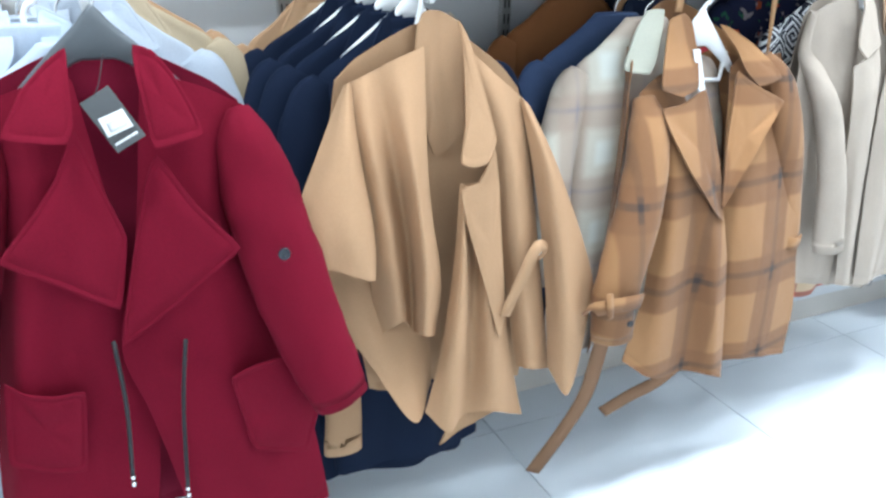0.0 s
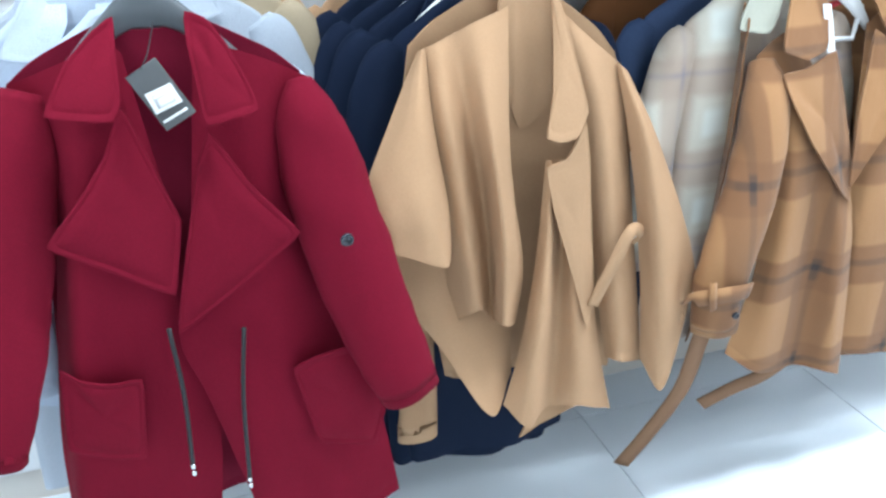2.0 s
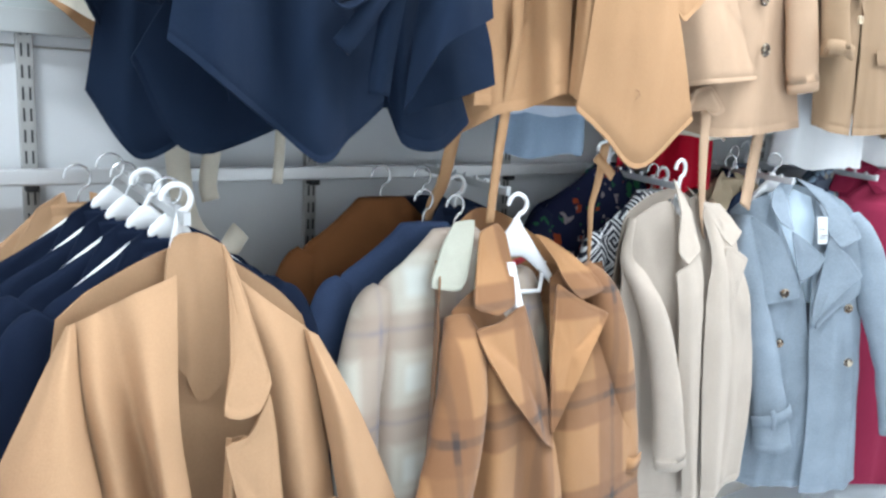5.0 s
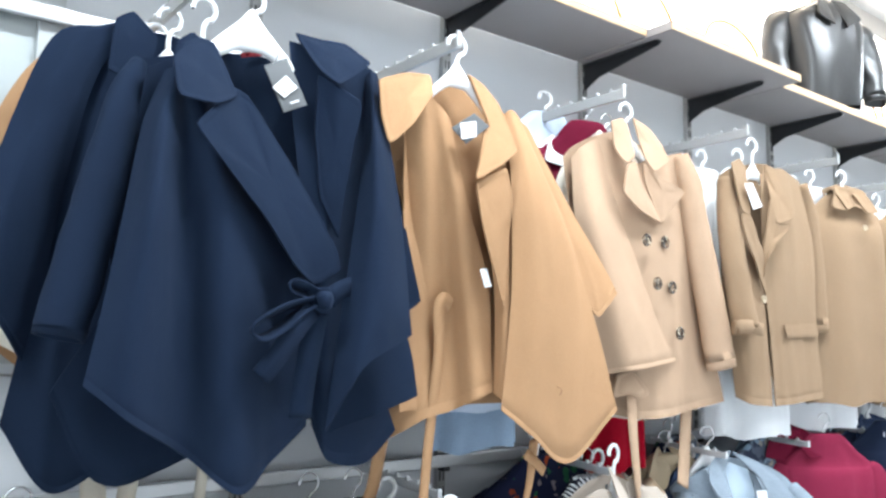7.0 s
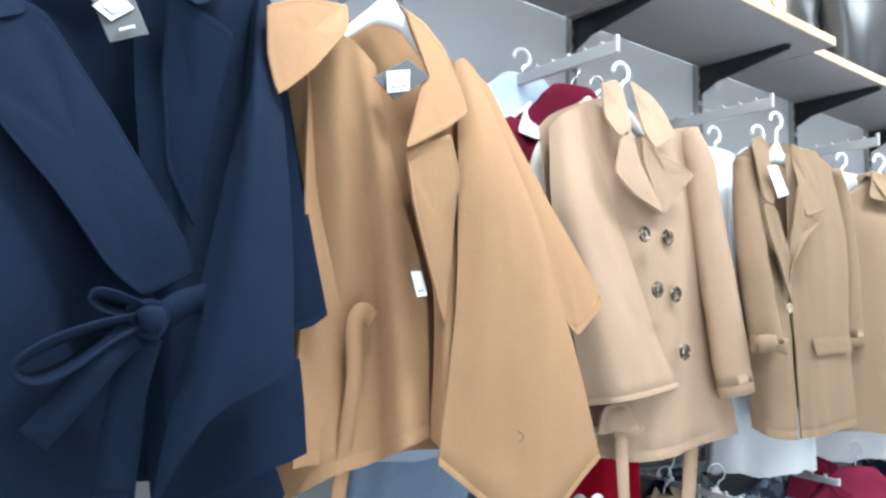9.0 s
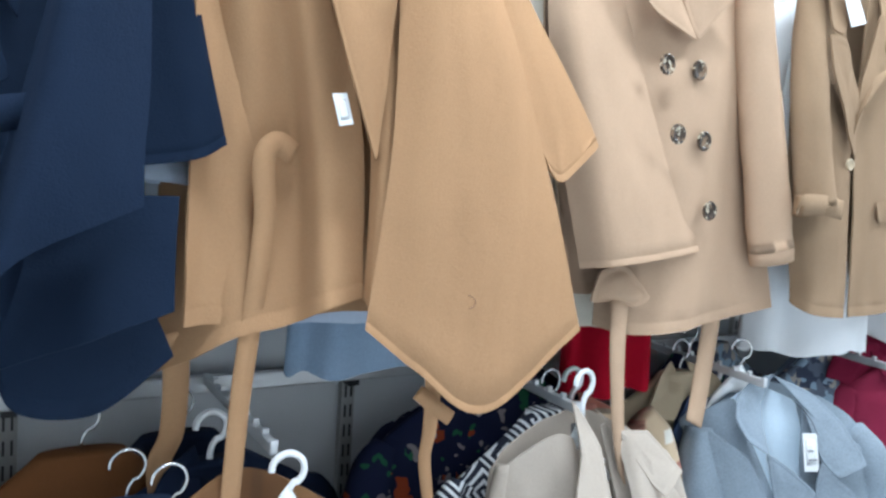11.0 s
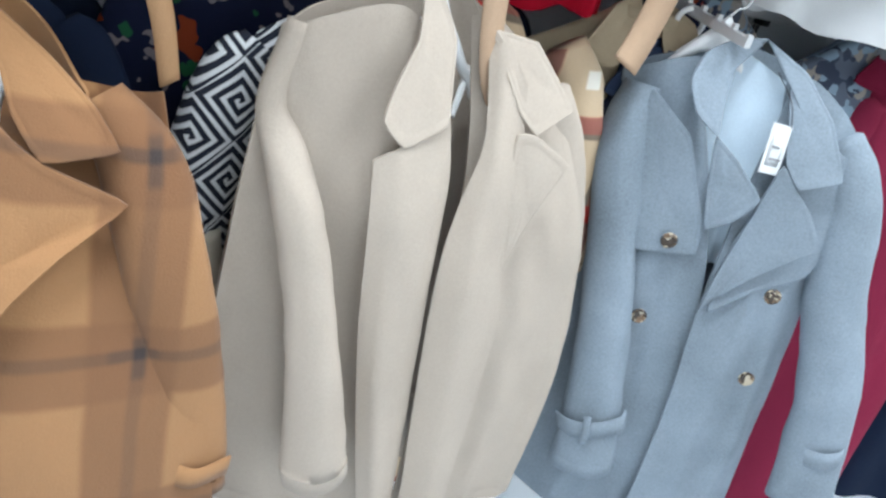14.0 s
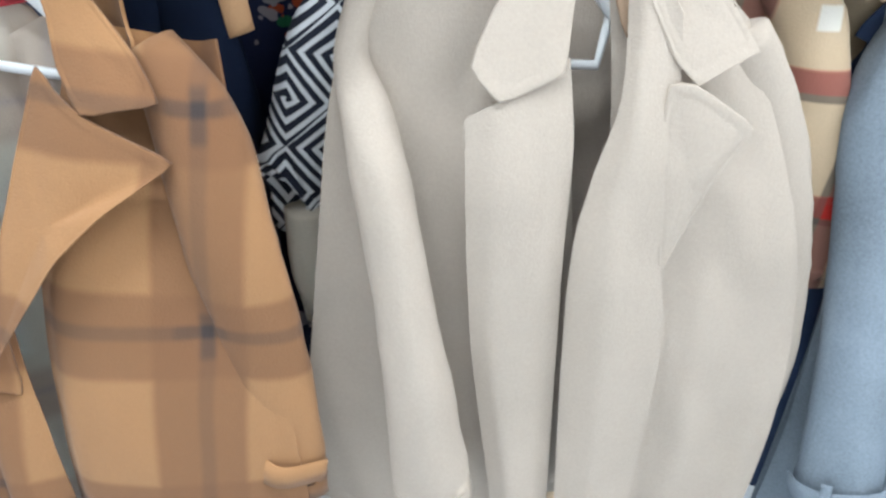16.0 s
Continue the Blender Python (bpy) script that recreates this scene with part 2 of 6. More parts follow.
def box_bm(x0, x1, y0, y1, z0, z1, bevel=0.0):
    bm = bmesh.new()
    bmesh.ops.create_cube(bm, size=1)
    for v in bm.verts:
        v.co = Vector(((x0 + x1) / 2 + v.co.x * (x1 - x0), (y0 + y1) / 2 + v.co.y * (y1 - y0), (z0 + z1) / 2 + v.co.z * (z1 - z0)))
    if bevel:
        bmesh.ops.bevel(bm, geom=list(bm.edges), offset=bevel, segments=2, affect="EDGES", profile=0.6)
    return bm


class Root:
    """A thing being built: its Empty, and the x and z from which its numbers are counted."""
    ob, ox, oz = None, 0.0, 0.0


def thing(name, x, y, z, label, category, group="", yaw=0.0, local=False):
    ob = new(name)
    ob.matrix_world = pose(x, y, z, 0, 0, yaw)
    tagged(ob, label, category, group)
    Root.ob, Root.ox, Root.oz = ob, (0.0 if local else x), z
    return ob


def loc(p):
    """(x, z, depth) as counted in the plan, to the thing's own axes."""
    return Vector((p[0] - Root.ox, p[2] if len(p) > 2 else 0.0, p[1] - Root.oz))


def spline(P, n):
    """Catmull-Rom through the rows of P (k, ...), n steps a span."""
    P = np.asarray(P, float)
    k = len(P)
    if k == 2:
        t = np.linspace(0, 1, n + 1).reshape((-1,) + (1,) * (P.ndim - 1))
        return P[0] * (1 - t) + P[1] * t
    Q = np.concatenate([[2 * P[0] - P[1]], P, [2 * P[-1] - P[-2]]])
    out = []
    for i in range(k - 1):
        a, b, c, d = Q[i:i + 4]
        for s in range(n):
            t = s / n
            out.append(0.5 * (2 * b + (c - a) * t + (2 * a - 5 * b + 4 * c - d) * t * t + (3 * b - a - 3 * c + d) * t ** 3))
    out.append(P[-1])
    return np.array(out)


def patch(name, cols, mat, label="", thick=0.0035, fold=(0, 3, 0), crease=0.0095, hem=0.022, nu=9, nv=6, seed=0.0, flat=0.75, ease=0.0055):
    """A draped sheet: columns of (x, z, depth) from the top down, smoothly joined, with folds that grow towards the hem."""
    A = np.array([[[q[0] - Root.ox, q[2], q[1] - Root.oz] for q in c] for c in cols])
    A[..., 1] = A[..., 1].mean(axis=0) + (A[..., 1] - A[..., 1].mean(axis=0)) * flat
    S = spline(A, nu)
    S = spline(np.swapaxes(S, 0, 1), nv)
    if hem:
        d = np.linalg.norm(S[-1] - S[-2], axis=1, keepdims=True)
        step = (S[-1] - S[-2]) / np.maximum(d, 1e-6)
        rows = [S[-1] - step * h for h in (hem * 1.12, hem, hem * 0.88)]
        rows[1] = rows[1] + np.array([0, 0.0010, 0])
        S = np.concatenate([S[:-1], np.array(rows), S[-1:]]) if d.mean() > hem * 1.3 else S
    V, U = S.shape[:2]
    span = abs(A[-1, -1, 0] - A[0, -1, 0])
    amp, n, ph = fold
    for i in range(V):
        v = i / (V - 1)
        for j in range(U):
            u = j / (U - 1)
            p = S[i, j]
            wu = u + 0.10 * noise.noise(Vector((seed + A[0, 0, 0] * 7, u * 2.2, v * 1.5)))
            drape = 1.0 - abs(math.sin(math.pi * (1.4 + 7.0 * span) * wu + A[0, 0, 2] * 9 + 0.5 * v)) * 1.6
            S[i, j, 1] += amp * v ** 1.2 * math.sin(2 * math.pi * n * u + ph + 0.8 * v) - ease * v ** 0.8 * drape + crease * noise.noise(Vector((p[0] * 13, seed, p[2] * 3.2))) + 0.5 * crease * noise.noise(Vector((p[0] * 24 + p[2] * 9, seed + 5, p[2] * 11)))
    du, dv = np.gradient(S, axis=1), np.gradient(S, axis=0)
    N = np.cross(du, dv)
    N /= np.maximum(np.linalg.norm(N, axis=2, keepdims=True), 1e-9)
    if N[..., 1].mean() < 0:
        N = -N
    B = S + N * thick
    verts = np.concatenate([S.reshape(-1, 3), B.reshape(-1, 3)])
    m = U * V
    f = []
    for i in range(V - 1):
        for j in range(U - 1):
            a = i * U + j
            f.append((a, a + U, a + U + 1, a + 1))
            f.append((m + a, m + a + 1, m + a + U + 1, m + a + U))
    ring = [j for j in range(U)] + [i * U + U - 1 for i in range(1, V)] + [(V - 1) * U + j for j in range(U - 2, -1, -1)] + [i * U for i in range(V - 2, 0, -1)]
    # the cut edge keeps its own corners, so that it stays crisp
    k = len(ring)
    verts = np.concatenate([verts, verts[ring], verts[[m + a for a in ring]]])
    for i in range(k):
        j = (i + 1) % k
        f.append((2 * m + i, 2 * m + j, 2 * m + k + j, 2 * m + k + i))
    return mesh_ob(name, verts, f, mat, Root.ob, label)


def flap(name, outline, mat, label="", puff=0.006, thick=0.0042, parent=None, groove=0.0004, step=0.016):
    """A cut-out piece of cloth or card with a stitched edge: corners (x, z, depth) in order."""
    pts = [loc(p) for p in outline]
    ring = []
    for a, b in zip(pts, pts[1:] + pts[:1]):
        k = max(1, round((b - a).length / step))
        ring += [a.lerp(b, i / k) for i in range(k)]
    puff *= 0.35
    if puff > 0.001:
        k = len(ring)
        ring = [ring[i] * 0.7 + (ring[i - 1] + ring[(i + 1) % k]) * 0.15 + Vector((0, 0.0035 * noise.noise(ring[i] * 14), 0)) for i in range(k)]
    c = sum(ring, Vector()) / len(ring)
    n = len(ring)
    size = sum((p - c).length for p in ring) / n
    e = min(0.35, 0.010 / size)
    levels = [(1.0, thick), (1.0, thick * 0.15), (1 - e * 0.12, 0.0), (1 - e * 0.8, 0.0), (1 - e, groove), (1 - e * 1.2, 0.0), (0.66, -puff * 0.6), (0.33, -puff)]
    verts, f = [], []
    for s, d in levels:
        verts += [c + (p - c) * s + Vector((0, d, 0)) for p in ring]
    verts.append(c + Vector((0, -puff * 1.1, 0)))
    verts.append(c + Vector((0, thick, 0)))
    for k in range(len(levels) - 1):
        for i in range(n):
            j = (i + 1) % n
            f.append((k * n + i, k * n + j, (k + 1) * n + j, (k + 1) * n + i))
    top, back, last = len(verts) - 2, len(verts) - 1, (len(levels) - 1) * n
    for i in range(n):
        j = (i + 1) % n
        f.append((last + i, last + j, top))
        f.append((j, i, back))
    return mesh_ob(name, verts, f, mat, parent or Root.ob, label)


# settings for sheets whose folds are drawn in full
FREE = dict(flat=1.0, ease=0.0015, crease=0.004)


def limb(name, pts, mat, label="", n=22, wrinkle=0.05, parent=None, seed=0.0, open_end=True, cuff=0.03, crease=0.0):
    """A sleeve: (x, z, depth, half width, half depth) from the shoulder to the cuff, open at the cuff."""
    A = spline([[p[0] - Root.ox, p[2], p[1] - Root.oz, p[3], p[4]] for p in pts], 7)
    verts, f = [], []
    k = len(A)
    C = A[:, :3]
    T = np.gradient(C, axis=0)
    rings = [(C[i], T[i], A[i, 3], A[i, 4], i / (k - 1)) for i in range(k)]
    if open_end:
        e = T[-1] / np.linalg.norm(T[-1])
        rings[-1:] = [(C[-1] - e * cuff, T[-1], A[-1, 3], A[-1, 4], 1), (C[-1] - e * cuff * 0.9, T[-1], A[-1, 3] * 0.975, A[-1, 4] * 0.975, 1), (C[-1] - e * cuff * 0.8, T[-1], A[-1, 3], A[-1, 4], 1), (C[-1], T[-1], A[-1, 3], A[-1, 4], 1), (C[-1], T[-1], A[-1, 3] * 0.86, A[-1, 4] * 0.8, 1), (C[-1] - e * 0.07, T[-1], A[-1, 3] * 0.8, A[-1, 4] * 0.7, 1)]
    for c, t, rx, ry, v in rings:
        ry = ry * 0.82
        t = Vector(t).normalized()
        s = t.cross(Vector((0, 1, 0)))
        s = s.normalized() if s.length > 1e-4 else Vector((1, 0, 0))
        d = s.cross(t)
        for i in range(n):
            a = 2 * math.pi * i / n
            w = 1 + 0.07 * math.sin(3 * a + 4 * v + seed * 3) * v + 0.075 * (1 - abs(2 * noise.noise(Vector((a * 0.55 + c[2] * 9, c[2] * 5, seed * 3.1)))) ** 0.7) + 0.03 * noise.noise(Vector((a * 1.2, c[2] * 30, seed))) + wrinkle * noise.noise(Vector((c[0] * 8 + math.cos(a), c[2] * 16, seed + math.sin(a)))) + -crease * min(1.0, v * 2.5) * math.exp(-((a - math.pi * 1.42) / 0.22) ** 2)
            verts.append(Vector(c) + s * (rx * math.cos(a) * w) + d * (ry * math.sin(a) * w))
    for r in range(len(rings) - 1):
        for i in range(n):
            j = (i + 1) % n
            f.append((r * n + i, r * n + j, (r + 1) * n + j, (r + 1) * n + i))
    f.append(tuple(range(n))[::-1])
    f.append(tuple((len(rings) - 1) * n + i for i in range(n)))
    return mesh_ob(name, verts, f, mat, parent or Root.ob, label)


def tube(name, pts, r, mat, label="", parent=None, n=8, smooth_path=True, raw=False):
    P = [p if raw else loc(p) for p in pts]
    P = [Vector(p) for p in (spline([tuple(p) for p in P], 6) if smooth_path and len(P) > 2 else [tuple(p) for p in P])]
    verts, f = [], []
    side = None
    for i, p in enumerate(P):
        t = (P[min(i + 1, len(P) - 1)] - P[max(i - 1, 0)]).normalized()
        if side is None:
            side = t.orthogonal().normalized()
        side = (side - t * side.dot(t)).normalized()
        b = t.cross(side)
        for k in range(n):
            a = 2 * math.pi * k / n
            verts.append(p + side * (r * math.cos(a)) + b * (r * math.sin(a)))
    for i in range(len(P) - 1):
        for k in range(n):
            j = (k + 1) % n
            f.append((i * n + k, i * n + j, (i + 1) * n + j, (i + 1) * n + k))
    f.append(tuple(range(n))[::-1])
    f.append(tuple((len(P) - 1) * n + k for k in range(n)))
    return mesh_ob(name, verts, f, mat, parent or Root.ob, label)


def ribbon(name, pts, width, mat, label="", thick=0.005, parent=None, twist=0.0, seam=True, turn=0.0):
    """A cloth belt: points (x, z, depth) along it; its width lies across the path, turned by turn degrees and twist more a step."""
    C = [Vector(c) for c in spline([tuple(loc(p)) for p in pts], 6)]
    verts, f = [], []
    prof = ((-1, -0.6), (-0.93, -1), (-0.7, -0.75), (0, -1.1), (0.7, -0.75), (0.93, -1), (1, -0.6), (1, 0.6), (0, 1.0), (-1, 0.6)) if seam else ((-1, -1), (1, -1), (1, 1), (-1, 1))
    n = len(prof)
    for i, c in enumerate(C):
        t = (C[min(i + 1, len(C) - 1)] - C[max(i - 1, 0)]).normalized()
        s = t.cross(Vector((0, 1, 0)))
        s = s.normalized() if s.length > 1e-3 else Vector((1, 0, 0))
        d = s.cross(t)
        a = radians(turn + twist * i)
        s, d = s * math.cos(a) + d * math.sin(a), d * math.cos(a) - s * math.sin(a)
        for u, w in prof:
            verts.append(c + s * (u * width / 2) - d * (w * thick / 2))
    for i in range(len(C) - 1):
        for k in range(n):
            j = (k + 1) % n
            f.append((i * n + k, i * n + j, (i + 1) * n + j, (i + 1) * n + k))
    f.append(tuple(range(n))[::-1])
    f.append(tuple((len(C) - 1) * n + k for k in range(n)))
    return mesh_ob(name, verts, f, mat, parent or Root.ob, label)


def button(p, r, mat, label=""):
    """A turned button with a raised rim and four holes' worth of dish, facing the aisle."""
    o = loc(p)
    prof = ((0.0, -0.0022), (0.35, -0.0022), (0.62, -0.0026), (0.78, -0.0052), (0.92, -0.0050), (1.0, -0.003), (0.95, 0.0))
    n, verts, f = 18, [], []
    for q, d in prof:
        verts += [o + Vector((q * r * math.cos(2 * math.pi * k / n), d, q * r * math.sin(2 * math.pi * k / n))) for k in range(n)]
    for i in range(len(prof) - 1):
        for k in range(n):
            j = (k + 1) % n
            f.append((i * n + k, i * n + j, (i + 1) * n + j, (i + 1) * n + k))
    return mesh_ob("button", verts, f, mat, Root.ob, label)


def swing_tag(corners, mat, sticker=None, bars=(), string=None):
    tag = flap("price_tag", corners, mat, "", 0.0003, 0.0012, groove=0.0, step=0.05)
    if sticker:
        flap("sticker", sticker, CARD_WHITE, "white price sticker", 0.0002, 0.0008, tag, 0.0, 0.05)
    for b in bars:
        ribbon("print_line", b, 0.0035, CARD_INK if mat is CARD_WHITE else CARD_WHITE, thick=0.0006, parent=tag, seam=False)
    if string:
        tube("string", string, 0.0009, BLACK_CORD, parent=tag, n=5)
    return tag


def hanger(x, y, z, mat=WHITE_PLASTIC, width=0.42, yaw=0.0, drop=0.142, label="white plastic coat hanger hung on a rack arm", hook_mat=None, bar=False, wide=0.016, lean=0.0):
    """z is the top of the hook. Arms slope from the neck to the shoulders."""
    thing("hanger", x, y, z, label, "hanger", "hangers", yaw, True)
    Root.ob.matrix_world = pose(x, y, z, 0, lean, yaw)
    h = width / 2
    verts, f, n = [], [], 12
    steps = 25
    for i in range(steps):
        u = -1 + 2 * i / (steps - 1)
        zc = -drop + 0.030 - 0.100 * abs(u) ** 1.2
        tall = wide * (1.2 - 0.75 * abs(u)) + 0.012 * math.exp(-(u / 0.14) ** 2)
        deep = 0.009
        yc = 0.0
        for k in range(n):
            a = 2 * math.pi * k / n
            verts.append(Vector((u * h, yc + deep * math.sin(a), zc + tall * math.cos(a))))
    for i in range(steps - 1):
        for k in range(n):
            j = (k + 1) % n
            f.append((i * n + k, i * n + j, (i + 1) * n + j, (i + 1) * n + k))
    f.append(tuple(range(n))[::-1])
    f.append(tuple((steps - 1) * n + k for k in range(n)))
    mesh_ob("shoulder_bar", verts, f, mat, Root.ob)
    hook = [Vector((0, 0, -drop + 0.04)), Vector((0, 0, -0.062)), Vector((0.008, 0, -0.045))]
    for k in range(10):
        a = radians(-50 + 26 * k)
        hook.append(Vector((0.023 * math.cos(a), 0, -0.025 + 0.023 * math.sin(a))))
    tube("hook", hook, 0.0050 if hook_mat is None else 0.0022, hook_mat or mat, "" if hook_mat is None else "thin metal hook", raw=True)
    if bar:
        tube("trouser_bar", [Vector((-h * 0.8, 0, -drop - 0.03)), Vector((-h * 0.74, 0, -drop - 0.10)), Vector((h * 0.74, 0, -drop - 0.10)), Vector((h * 0.8, 0, -drop - 0.03))], 0.006, mat, raw=True, smooth_path=False)
    return Root.ob


def loft(name, rows, mat, label="", n=56, fold=(0.02, 7, 0.0), seed=0.0, parent=None):
    """A hanging body: rows of (z, x centre, half width, half depth) from the neck down."""
    A = spline([list(r) for r in rows], 5)
    verts, f = [], []
    k = len(A)
    z0, z1 = A[0, 0], A[-1, 0]
    for i, (z, xc, hw, hd) in enumerate(A):
        v = i / (k - 1)
        for j in range(n):
            a = 2 * math.pi * j / n
            g = 1 + 0.10 * noise.noise(Vector((math.cos(a) * 2, math.sin(a) * 2 + seed, z * 4)))
            wv = fold[0] * v ** 1.4 * math.sin(fold[1] * a + fold[2] + 2 * noise.noise(Vector((seed, v * 2, a))))
            c, s = math.cos(a), math.sin(a)
            dz = 0.10 * max(0.0, v - 0.8) * noise.noise(Vector((c * 2, s * 2, seed)))
            verts.append(loc((xc + (abs(c) ** 0.8 * math.copysign(1, c)) * (hw * (0.96 + 0.04 * g) + wv * 0.3), z + dz, s * (hd * g + wv))))
    for r in range(k - 1):
        for i in range(n):
            j = (i + 1) % n
            f.append((r * n + i, r * n + j, (r + 1) * n + j, (r + 1) * n + i))
    f.append(tuple(range(n))[::-1])
    return mesh_ob(name, verts, f, mat, parent or Root.ob, label)


def hung(kind, x, y, zs, mat, label, width=0.42, length=0.8, sleeve=0.55, yaw=0.0, collar=True, deep=0.034, group="clothes hung behind", hang=WHITE_PLASTIC, flare=1.12, seed=None, lift=0.0):
    """A garment further back on a rack arm; zs is the height of its neck."""
    seed = seed if seed is not None else x * 7.3 + y * 11.1 + zs
    thing(kind, x, y, zs, label, kind.split("_")[-1], group, yaw, True)
    Root.oz = 0.0
    h = width / 2
    root = Root.ob
    Z = lambda d: -d
    loft("body", [(Z(-0.012), 0, 0.058, 0.024), (Z(0.012), 0, 0.085, 0.024), (Z(0.05), 0, h * 0.66, 0.020), (Z(0.095), 0, h * 0.95, 0.022), (Z(0.17), 0, h * 0.98, deep), (Z(length * 0.5), 0, h * 0.98, deep * 1.15), (Z(length), 0, h * flare, deep * 1.3)], mat, fold=(0.014, 6, seed), seed=seed)
    if sleeve:
        for s in (-1, 1):
            limb("sleeve", [(s * h * 0.88, Z(0.10), 0, 0.028, 0.02), (s * (h + 0.003), Z(0.15), -0.004, 0.048, 0.03), (s * (h + 0.04), Z(0.32), -0.012, 0.054, 0.034), (s * (h + 0.055), Z(sleeve), -0.03, 0.05, 0.032)], mat, seed=seed + s, wrinkle=0.09)
    if collar:
        for s in (-1, 1):
            flap("collar", [(s * 0.02, Z(-0.035), 0.012), (s * 0.075, Z(-0.01), -0.028), (s * 0.125, Z(0.075), -0.055), (s * 0.055, Z(0.085), -0.062), (s * 0.02, Z(0.03), -0.045)], mat, puff=0.004)
    if hang is not None:
        hanger(x, y + 0.005, zs + 0.085 + lift, hang, 0.31 if lift else 0.20, yaw, 0.112 if lift else 0.142, hook_mat=WIRE if seed * 10 % 2 > 1 else None, wide=0.011 if lift else 0.016)
    return root


# ---- structure ----
WALL_Y = 1.91
wall = tagged(part("wall_back", box_bm(-1.7, 7.2, WALL_Y, 2.06, 0, 3.4), PLASTER), "warm grey plastered back wall behind the racks", "wall", kind="structure")
# left, right and front walls are unseen, added to close the room
tagged(part("wall_left", box_bm(-1.85, -1.7, -2.35, 2.06, 0, 3.4), COOL_WALL), "plain white side wall", "wall", kind="structure")
tagged(part("wall_right", box_bm(7.2, 7.35, -2.35, 2.06, 0, 3.4), COOL_WALL), "plain white far wall", "wall", kind="structure")
tagged(part("wall_front", box_bm(-1.7, 7.2, -2.35, -2.2, 0, 3.4), COOL_WALL), "plain white wall across the aisle", "wall", kind="structure")
tagged(part("ceiling", box_bm(-1.85, 7.35, -2.35, 2.06, 3.4, 3.52), CEIL), "plain white painted shop ceiling", "ceiling", kind="structure")
floor = tagged(part("floor", box_bm(-1.7, 7.2, -2.2, WALL_Y, -0.12, -0.006), GROUT), "glossy white tiled shop floor with grey joints", "floor", kind="structure")

STRIPS = [0.58 + 0.59 * k for k in range(-3, 11)]
for i, xs in enumerate(STRIPS[:-1]):
    for z0, z1 in ((0.10, 1.575), (1.579, 2.60)):
        p = part("panel", box_bm(xs + 0.004, STRIPS[i + 1] - 0.004, WALL_Y - 0.012, WALL_Y - 0.001, z0, z1, 0.0015), PANEL, wall)
for xs in STRIPS:
    thing("wall_standard", xs, WALL_Y, 0.1, "slotted grey steel upright on the wall", "upright", "wall uprights", 0, True)
    st = Root.ob
    part("channel", box_bm(-0.014, 0.014, -0.030, -0.013, 0, 2.52, 0.002), GALV, st)
    # no holes are cut: dark blocks give the slots their shade by colour
    bm = bmesh.new()
    for k in range(62):
        for dx in (-0.006, 0.006):
            bmesh.ops.create_cube(bm, size=1, matrix=pose(dx, -0.0305, 0.03 + k * 0.04) @ Matrix.Diagonal((0.0035, 0.003, 0.024, 1)))
    tagged(part("slotted_strip", bm, DARK_METAL, st), kind="stuff")


def rail(z, x0, x1, label):
    thing("wall_rail", x0, WALL_Y - 0.06, z, label, "rail", "wall rails", 0, True)
    r = Root.ob
    part("bar", box_bm(0, x1 - x0, -0.008, 0.008, -0.016, 0.016, 0.004), STEEL, r)
    for xs in STRIPS:
        if x0 < xs < x1:
            part("bracket", box_bm(xs - x0 - 0.012, xs - x0 + 0.012, 0.006, 0.046, -0.03, 0.012, 0.003), DARK_METAL, r)


rail(1.335, -1.1, 6.4, "brushed steel cross rail at chest height")
rail(2.305, -1.1, 6.4, "brushed steel cross rail under the shelf")


def rack_arm(x, z, tip_y, slope, mat):
    """A flat faceout arm with a row of stops on its top edge and an upturned tip."""
    y0 = WALL_Y - 0.055
    n = y0 - tip_y
    thing("rack_arm", x, y0, z, "flat steel rack arm with raised stops, holding hangers", "rack arm", "rack arms", 0, True)
    r = Root.ob
    low = 0.014 if slope == 0 else 0.003
    bm = box_bm(-0.006, 0.006, -n, 0, -low, 0.014, 0.002)
    for v in bm.verts:
        v.co.z += -slope * (-v.co.y)
    part("bar", bm, mat, r)
    for k in range(7):
        d = 0.06 + k * (n - 0.08) / 6.4
        part("stop", box_bm(-0.005, 0.005, -d - 0.004, -d + 0.004, 0.012 - slope * d, 0.022 - slope * d, 0.0015), mat, r)
    part("tip", box_bm(-0.006, 0.006, -n - 0.005, -n + 0.003, -low * 0.85 - slope * n, (0.026 if slope == 0 else 0.018) - slope * n, 0.002), mat, r)


UPPER_X = (0.90, 1.46, 2.03, 2.63, 3.22, 3.82, 4.42, 5.02)
LOWER_X = (0.14, 0.73, 1.47, 2.03, 2.56, 3.05, 3.62, 4.2, 4.8)
for ax in UPPER_X:
    rack_arm(ax, 2.318, 1.46, 0.0, GALV)
for ax in LOWER_X:
    rack_arm(ax, 1.34, 1.40 if ax < 1.0 else 1.52, 0.06, STEEL)

